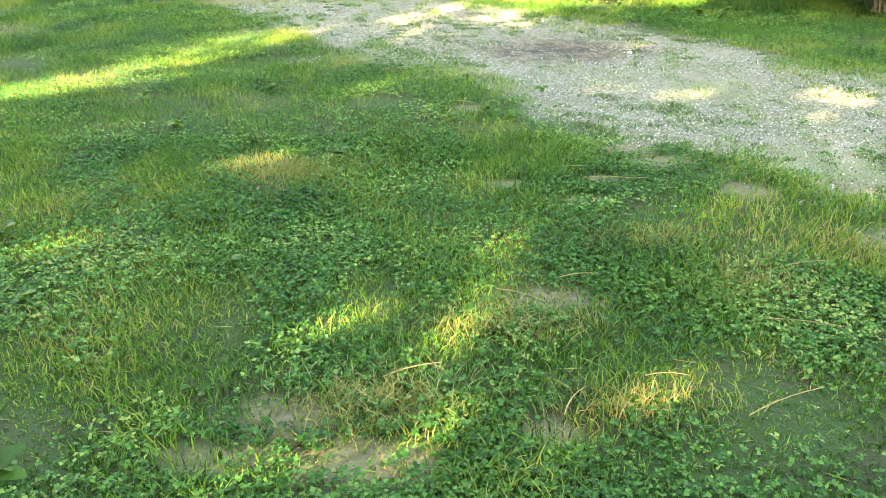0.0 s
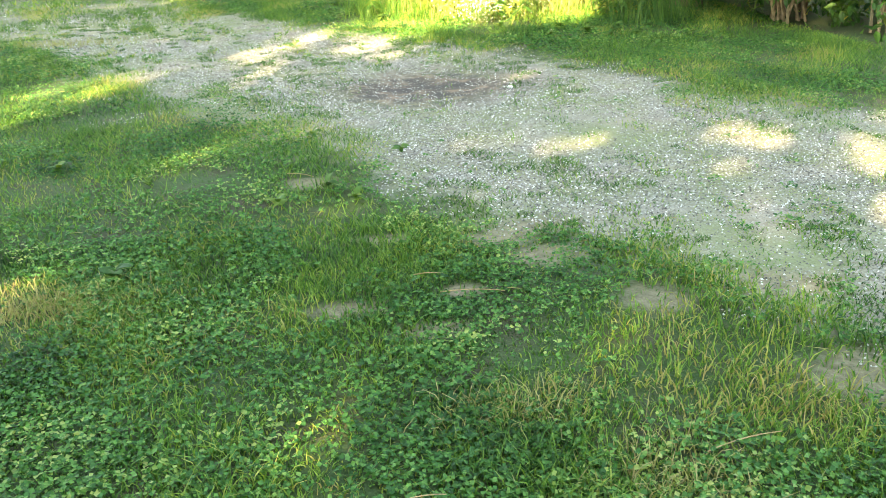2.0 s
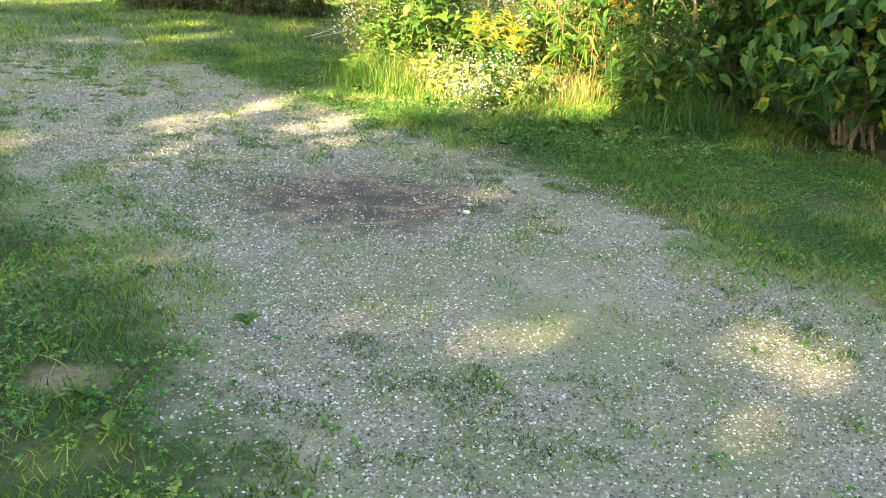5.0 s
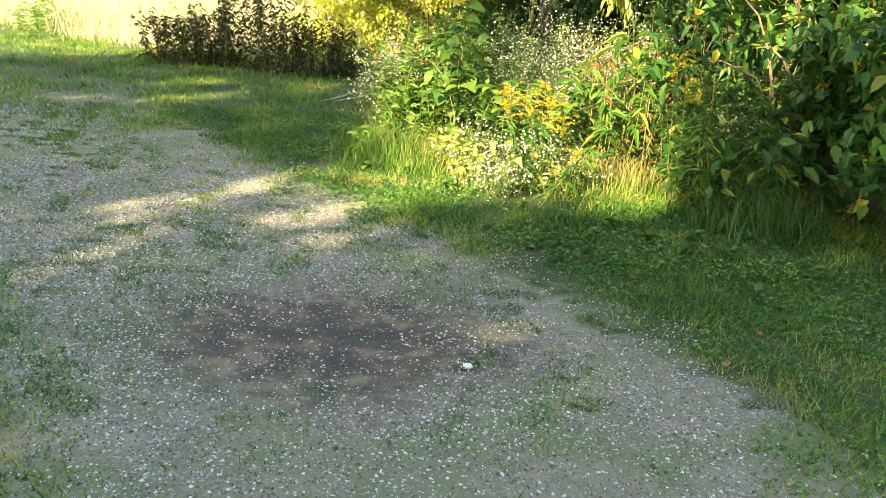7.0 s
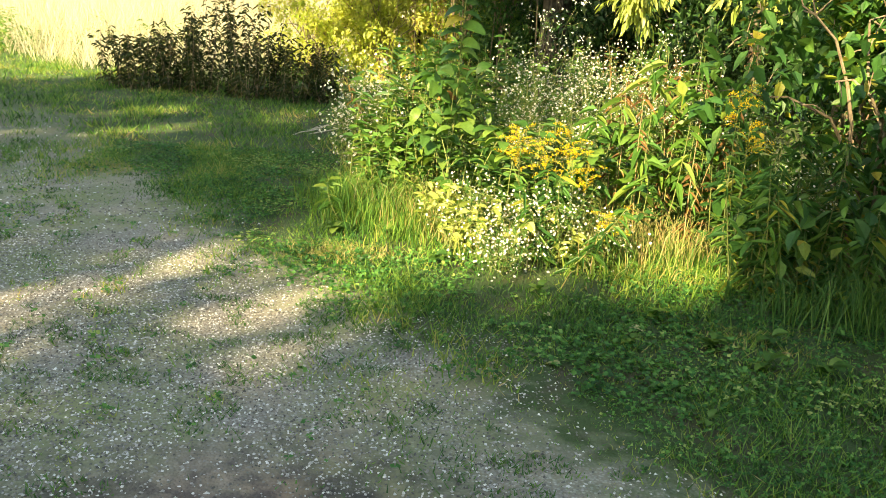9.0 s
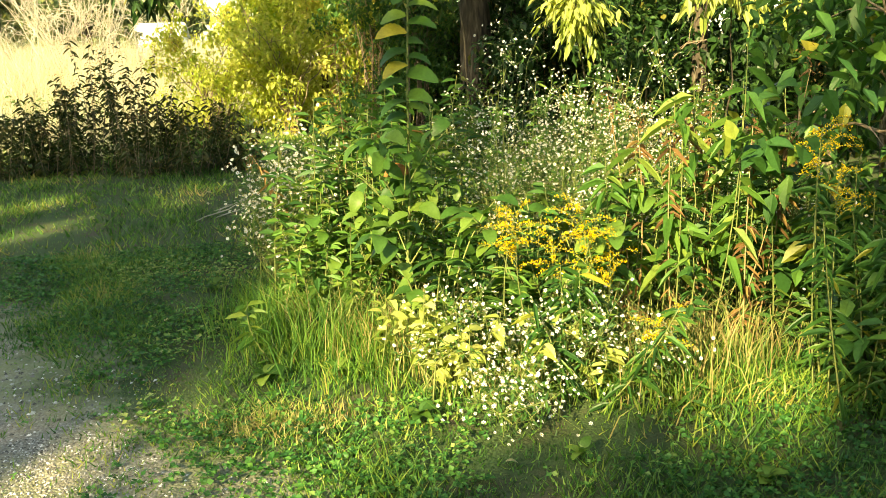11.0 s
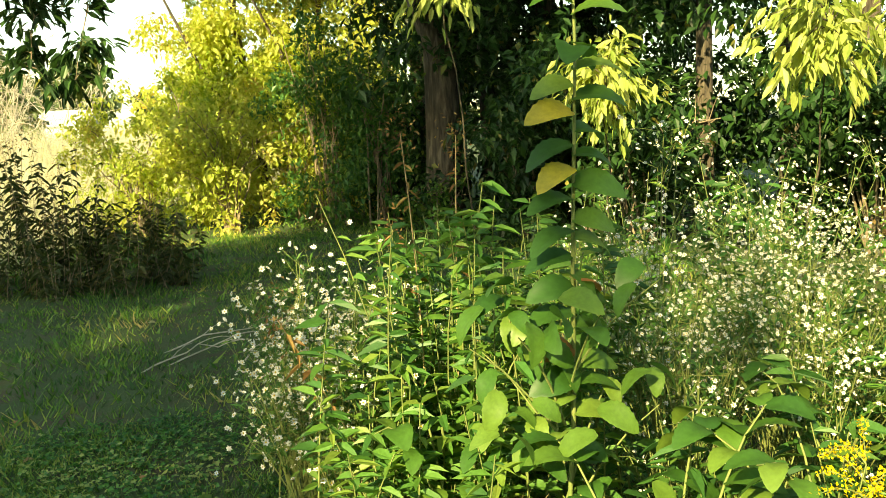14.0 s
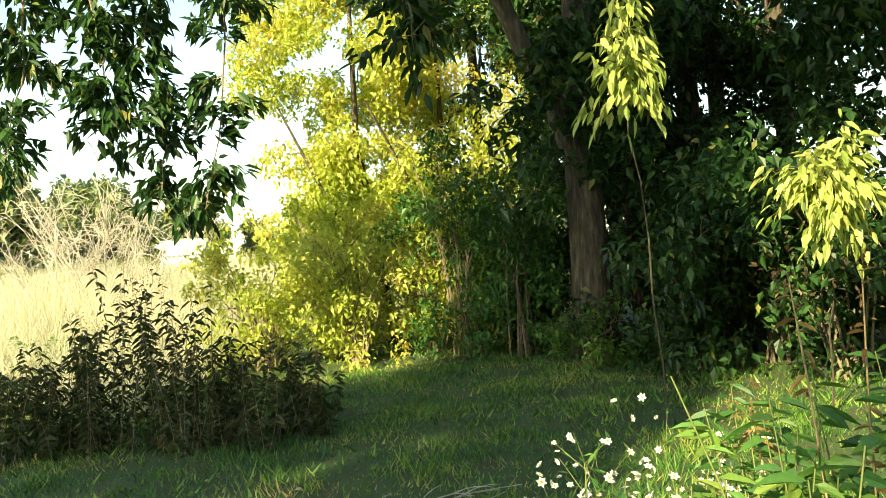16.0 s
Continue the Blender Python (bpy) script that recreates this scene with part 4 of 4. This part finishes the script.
x, y = scatter(115000, -26, 6, 21, 62)
keep = (y > 21.2 - (x + 3) * 0.5) & ((x < -2.2 + 0.05 * (y - 21)) | (y > 31)) & ~((y < 27) & (x < -4.2 - (y - 21) * 1.0))
x, y = x[keep], y[keep]
hh = R.uniform(0.7, 2.25, len(x)) * np.clip((y - 20.0) / 4, 0.45, 1) + np.clip((y - 30) * 0.012, 0, 0.5)
field = new("tall_grass_field", blades(np.stack([x, y, np.zeros_like(x)], 1), hh, 0.010 + 0.0006 * (y - 20), hh * 1.0, "tall_grass_field", M_FIELD, single=True))
tagged(field, "tall dry straw-coloured field grass in full sun", "grass", kind="stuff")


def dead_bush(place, h, n):
    ob = thing("dead_bush", "bare bleached shrub without leaves in the field", "shrub", place, "bare shrubs")
    for _ in range(n):
        a = R.uniform(0, 6.3)
        q = bent((0, 0, 0), (math.cos(a) * h * 0.45, math.sin(a) * h * 0.4, h * R.uniform(0.6, 1)), (0, 0, 0.2), 6, 0.04, 0.012, 0.1)[1]
        branch = part("branch", mesh("branch", *pipe(q, 0.022, 0.007), M_DEADWOOD, True), ob)
        segs = []
        for _k in range(14):
            i = R.integers(2, 7)
            s2, q2 = bent(q[i], q[i] + unit(R.normal(size=3) + [0, 0, 0.7]) * R.uniform(0.4, 1.0), (0, 0, 0.08), 3, 0.009, 0.005)
            segs += s2
            segs.append((q2[2], q2[2] + unit(R.normal(size=3)) * 0.35, 0.007, 0.004))
        tagged(part("twig_work", mesh("twig_work", *tubes(segs, 4), M_DEADWOOD), branch), kind="stuff")


dead_bush((-6.3, 34, 0), 4.8, 22)
dead_bush((-7.9, 35, 0), 4.2, 18)
dead_bush((-4.9, 36, 0), 3.6, 12)

# a white shed across the field
shed = thing("shed", "small white gabled shed far across the field", "shed", (-13.5, 80, 0))
for nm, lo, hi, mt in (("wall", (-1.7, -1.5, 0), (1.7, 1.5, 2.9), M_SHED), ("door", (-0.5, -1.54, 0), (0.5, -1.5, 2.1), M_DOOR)):
    bm = bmesh.new()
    bmesh.ops.create_cube(bm, size=1)
    for v in bm.verts:
        v.co = Vector([lo[i] if v.co[i] < 0 else hi[i] for i in range(3)])
    me_ = bpy.data.meshes.new(nm)
    bm.to_mesh(me_)
    bm.free()
    me_.materials.append(mt)
    part(nm, me_, shed)
part("roof", mesh("roof", [(-1.95, -1.7, 2.85), (1.95, -1.7, 2.85), (1.95, 0, 4.0), (-1.95, 0, 4.0), (-1.95, 1.7, 2.85), (1.95, 1.7, 2.85), (-1.95, -1.7, 2.95), (1.95, -1.7, 2.95), (1.95, 0, 4.1), (-1.95, 0, 4.1), (-1.95, 1.7, 2.95), (1.95, 1.7, 2.95)],
                      [(0, 1, 2, 3), (3, 2, 5, 4), (6, 7, 8, 9), (9, 8, 11, 10), (0, 1, 7, 6), (4, 5, 11, 10), (0, 3, 9, 6), (1, 2, 8, 7), (3, 4, 10, 9), (2, 5, 11, 8)], M_TIN), shed)

# distant trees
far_cl = np.concatenate([ball_clumps(22, (0, 0, 7), (4, 3, 4.5), 1.3, 2.4), ball_clumps(8, (0, 0, 2.4), (4, 3, 1.5), 1.0, 1.8)])
far_tree = tree("distant broad-crowned tree at the field's end", (-20, 118, 0), [(0, 0, -0.2, 0.4), (0, 0, 4, 0.3), (0, 0, 9, 0.1)], [[(0, 0, 4, 0.15), (2, 0, 7, 0.06)]], far_cl, 5200, 0.8, M_FAR, group="distant trees")
for k, (x, y, s) in enumerate(((-31, 112, 1.15), (-40, 108, 1.35), (-26, 122, 0.85), (-13, 125, 0.65), (-6, 120, 0.8), (2, 118, 1.0), (12, 120, 1.1), (-52, 110, 1.4), (-66, 105, 1.4), (24, 118, 1.2), (38, 110, 1.3), (-12, 55, 0.55), (-16.5, 52, 0.6))):
    copy_thing(far_tree, pose(x, y, 0, 0, 0, 47 * k) @ Matrix.Diagonal((s, s, s, 1)))

# ---- lawn, gravel and litter ----
def lawn_density(x, y):
    q = NX * x + NY * y
    t = track_amount(x, y) + 0.45 * lumps(x, y, 2.2, 21) + 0.18 * lumps(x, y, 9, 22)
    d = np.clip(1 - t * 2.2, 0.0, 1)
    d = np.maximum(d, np.clip(0.04 + 0.4 * lumps(x, y, 4.5, 31) + 0.75 * lumps(x, y, 17, 32), 0.0, 0.8))
    d = np.maximum(d, np.clip((y - 12.2) * 0.28, 0, 0.8) * (0.75 + 0.3 * lumps(x, y, 1.5, 41)))
    for s in BARE:
        d = np.where(in_spot(x, y, s, 0.9), (0.5 if s[1] < 3.2 else 0.22) * d, d)
    d = np.where(in_spot(x, y, PATCH, 1.3), 0.0, d)
    thin = 0.8 + 0.4 * lumps(x, y, 4.5, 12)
    return d * np.clip(thin, np.where(y < 5.2, 0.55, 0.25), 1)


def strewn(n, box):
    x, y = scatter(n, *box)
    keep = R.uniform(0, 1, n) < lawn_density(x, y)
    x, y = x[keep], y[keep]
    return np.stack([x, y, height(x, y) - 0.004], 1)


for n, box, h, w in ((170000, (-3.2, 2.8, 1.2, 5.2), 0.05, 0.006), (150000, (-5.2, 5.2, 5.2, 9.5), 0.055, 0.007), (190000, (-6.5, 5.2, 9.5, 15), 0.06, 0.009), (90000, (-9, 5.5, 15, 24), 0.07, 0.013), (30000, (-22, 4, 20, 32), 0.08, 0.02)):
    P = strewn(n, box)
    tall = 0.75 + 0.55 * lumps(P[:, 0], P[:, 1], 5.0, 17)
    hh = h * np.clip(tall, 0.3, 1.6) * R.uniform(0.5, 1.4, len(P))
    hh *= np.where((track_amount(P[:, 0], P[:, 1]) > 0.15) & (P[:, 1] < 13), 0.55, 1.0)
    tagged(new("lawn_grass", blades(P, hh, w, hh * 1.3, "lawn_grass", M_LAWN, single=box[2] > 5)), "short mown lawn grass with yellowed spots", "grass", kind="stuff")
for n, box, s in ((95000, (-3.2, 2.8, 1.2, 5.2), 0.0155), (80000, (-5.2, 5.2, 5.2, 9.5), 0.016), (60000, (-5, 5.2, 9.5, 15), 0.022)):
    P = strewn(n, box)
    P = P[lawn_density(P[:, 0], P[:, 1]) > 0.4]
    P = P[(track_amount(P[:, 0], P[:, 1]) < 0.15) | (R.uniform(0, 1, len(P)) < 0.3)]
    P = P[lumps(P[:, 0], P[:, 1], 2.6, 51) + 0.7 * lumps(P[:, 0], P[:, 1], 8, 52) + R.normal(size=len(P)) * 0.3 > (-0.6 if box[2] > 9 else -0.2)]
    P[:, 2] += R.uniform(0.012, 0.05, len(P))
    sz = np.repeat(s * R.uniform(0.55, 1.4, len(P)), 3)
    a = np.repeat(R.uniform(0, 6.3, len(P)), 3) + np.tile([0, 2.1, 4.2], len(P))      # three leaflets a leaf
    D = np.stack([np.cos(a), np.sin(a), R.normal(size=len(a)) * 0.3], 1)
    tagged(new("clover", mesh("clover", *leaves(np.repeat(P, 3, 0), D, sz, sz * 0.9, 0.12, 0, False), M_CLOVER)), "low clover and knotweed leaves in the lawn", "ground cover", kind="stuff")
x, y = scatter(90000, -30, 26, -22, 34)
keep = ~((x > -3.2) & (x < 2.8) & (y > 1.2) & (y < 5.2)) & ~((x > -5.2) & (x < 5.2) & (y > 5.2) & (y < 15)) & (R.uniform(0, 1, len(x)) < lawn_density(x, y))
P = np.stack([x[keep], y[keep], height(x[keep], y[keep])], 1)
hh = R.uniform(0.04, 0.1, len(P))
tagged(new("lawn_grass", blades(P, hh, 0.035, hh * 1.4, "lawn_grass", M_LAWN, single=True)), "short mown lawn grass around the track", "grass", kind="stuff")
# small dark tufts and moss growing through the gravel
x, y = scatter(420000, -4.5, 5.0, 3.0, 14)
keep = (track_amount(x, y) > -0.1) & (lumps(x, y, 21, 71) + 0.7 * lumps(x, y, 6, 72) + 0.5 * lumps(x, y, 2, 73) > 1.0) & ~in_spot(x, y, PATCH, 1.2)
x, y = x[keep], y[keep]
hh = R.uniform(0.008, 0.026, len(x))
tagged(new("gravel_weeds", blades(np.stack([x, y, height(x, y)], 1), hh, 0.008, hh * 1.6, "gravel_weeds", M_GREEN, single=True)), "small dark weed tufts growing through the gravel", "grass", kind="stuff")
# dry clippings lying in the lawn
P = strewn(2600, (-3, 4.5, 1.4, 9))
P[:, 2] += R.uniform(0.012, 0.035, len(P))
a = R.uniform(0, 6.3, len(P))
sz = R.uniform(0.03, 0.12, len(P))
tagged(new("clippings", mesh("clippings", *leaves(P, np.stack([np.cos(a), np.sin(a), R.normal(size=len(P)) * 0.08], 1), sz, 0.004, 0.1, 0, False), M_STRAW)), "dry grass clippings strewn over the lawn", "clippings", kind="stuff")

# straw-coloured blades that paint warm sun patches onto the lawn
for cx, cy, ax, ay, n in ((-0.85, 4.55, 0.5, 0.22, 1500), (-0.2, 2.25, 0.3, 0.16, 900), (0.25, 2.75, 0.35, 0.16, 700), (0.9, 3.5, 0.3, 0.15, 500), (0.6, 2.2, 0.3, 0.15, 500), (1.25, 3.1, 0.3, 0.2, 500), (-3.0, 11.6, 1.0, 0.4, 900), (1.0, 11.4, 0.35, 0.2, 900)):
    P = np.stack([cx + R.normal(size=n) * ax * 0.5, cy + R.normal(size=n) * ay * 0.5, np.zeros(n)], 1)
    P[:, 2] = height(P[:, 0], P[:, 1])
    hh = R.uniform(0.02, 0.07, n)
    tagged(new("dry_turf", blades(P, hh, 0.005, hh * 1.5, "dry_turf", M_STRAW)), "straw-coloured blades standing in for a sun patch on the lawn", "grass", kind="stuff")

OCT = np.array([(1, 0, 0), (0, 1, 0), (-1, 0, 0), (0, -1, 0), (0, 0, 0.8), (0, 0, -0.6)], float)
OCT_F = np.array([[0, 1, 4], [1, 2, 4], [2, 3, 4], [3, 0, 4]])


def pebbles(n, box, size):
    x, y = scatter(n, *box)
    t = track_amount(x, y) + 0.4 * lumps(x, y, 2.2, 21) + 0.15 * lumps(x, y, 9, 22)
    p = np.clip(t * 1.6 + 0.2, 0, 1) * np.clip(0.75 + 0.4 * lumps(x, y, 2.6, 61), 0.2, 1) * np.clip((17 - y) / 4, 0.05, 1)
    p = np.where(in_spot(x, y, PATCH, 1.0), 0.16, p)
    k = R.uniform(0, 1, n) < p
    x, y = x[k], y[k]
    m = len(x)
    s = size * R.uniform(0.45, 1.3, (m, 1, 1)) * R.uniform(0.6, 1.2, (m, 1, 3))
    V = OCT[None] * s
    V = V + R.normal(size=V.shape) * 0.14 * s
    a = R.uniform(0, 6.3, m)
    c, sn = np.cos(a)[:, None], np.sin(a)[:, None]
    V = np.stack([V[..., 0] * c - V[..., 1] * sn, V[..., 0] * sn + V[..., 1] * c, V[..., 2]], -1)
    V += np.stack([x, y, height(x, y) + 0.001], 1)[:, None]
    F = (np.arange(m)[:, None, None] * 6 + OCT_F[None]).reshape(-1, 3)
    tagged(new("gravel", mesh("gravel", V.reshape(-1, 3), F, M_PEBBLE)), "loose pale limestone gravel on the track", "gravel", kind="stuff")


pebbles(190000, (-1.2, 5.2, 2.8, 7.2), 0.0064)
pebbles(200000, (-3.0, 4.2, 7.2, 11.5), 0.0066)
pebbles(36000, (-6.0, 1.5, 11.5, 17), 0.010)

# single things on the ground
FL = broad_leaf(0.09, 0.06)
FL.materials.append(M_FALLEN)


def fallen(x, y, size, label="dry fallen leaf lying on the ground"):
    ob = new("fallen_leaf", FL)
    z = float(height(np.array([x]), np.array([y]))[0])
    ob.matrix_world = pose(x, y, z + 0.015, R.normal() * 12, R.normal() * 14, R.uniform(0, 360)) @ Matrix.Diagonal((size, size, size, 1))
    tagged(ob, label, "leaf", "fallen leaves")


for x, y, s in ((2.03, 9.07, 0.7), (2.89, 8.16, 0.8), (2.2, 9.9, 1.6), (2.55, 9.0, 0.7), (3.2, 8.6, 0.6), (2.7, 7.9, 0.6), (3.5, 9.2, 0.7), (-1.2, 16.5, 1.2), (-0.8, 15.3, 1.2), (-0.5, 14.6, 1.1), (-1.7, 17.2, 1.2), (-1.0, 18.2, 1.1), (-2.0, 5.5, 0.8), (0.4, 15.7, 1.0),
                (0.1, 14.2, 1.0), (-0.3, 17.6, 1.2), (2.7, 10.4, 1.3), (2.2, 10.6, 0.9), (3.4, 10.2, 1.0), (0.9, 12.4, 0.7), (0.2, 13.0, 0.7), (1.2, 11.2, 0.7), (-1.6, 3.9, 0.5), (1.9, 10.9, 0.8)):
    fallen(x, y, s * 0.65)


def straw(x, y, yaw, ln):
    ob = new("straw", STRAW)
    z = float(height(np.array([x]), np.array([y]))[0])
    ob.matrix_world = pose(x, y, z + 0.04, 0, -3, yaw) @ Matrix.Diagonal((ln, 1, 1, 1))
    tagged(ob, "dry straw stalk lying on the grass", "straw", "straws")


STRAW = mesh("straw", *tubes(bent((-0.5, 0, 0), (0.5, 0, 0.0), (0, 0.01, 0.004), 5, 0.0024, 0.0016)[0], 5), M_DRYSTEM)
for x, y, yaw, ln in ((0.88, 4.31, -14, 0.26), (0.72, 4.5, -8, 0.14), (0.3, 2.93, -38, 0.22), (0.72, 2.35, -5, 0.14), (0.55, 3.1, 5, 0.16), (0.15, 5.9, -40, 0.2), (-0.1, 2.4, 20, 0.2), (1.5, 3.2, 10, 0.25), (1.05, 2.2, 25, 0.3), (1.3, 2.7, -20, 0.3), (0.4, 2.2, 60, 0.16), (1.0, 13.5, 10, 0.4), (1.2, 13.2, 60, 0.4)):
    straw(x, y, yaw, ln)

bm = bmesh.new()
bmesh.ops.create_icosphere(bm, subdivisions=2, radius=0.022)
for v in bm.verts:
    v.co = Vector((v.co.x * 1.3, v.co.y * 0.9, v.co.z * 0.6)) * (1 + 0.2 * noise.noise(v.co * 60))
me_ = bpy.data.meshes.new("stone")
bm.to_mesh(me_)
bm.free()
me_.materials.append(M_SHED)
stone = new("stone", me_)
stone.matrix_world = pose(1.745, 7.99, float(height(np.array([1.745]), np.array([7.99]))[0]) + 0.012, 0, 0, 30)
tagged(stone, "small white stone lying on the damp gravel", "stone")

# dead twigs lying on the shaded grass
for x, y, yaw, ln in ((0.6, 16.5, 30, 1.5), (0.5, 16.7, 12, 1.2), (0.8, 16.3, 55, 1.1), (0.2, 16.2, 20, 0.8)):
    twig = thing("fallen_twig", "bleached dead twig lying on the grass", "twig", (x, y, 0.05), "fallen twigs", yaw)
    q = bent((-ln / 2, 0, 0), (ln / 2, 0, 0.12), (0, 0.06, 0.05), 7, wob=0.02)[1]
    part("stick", mesh("stick", *pipe(q, 0.007, 0.003), M_DEADWOOD, True), twig)
    for i in (2, 4, 5):
        part("side_twig", mesh("side_twig", *pipe(bent(q[i], q[i] + np.array([0.2, R.choice([-0.15, 0.15]), 0.05]), (0, 0, 0.02), 3)[1], 0.004, 0.002), M_DEADWOOD, True), twig)
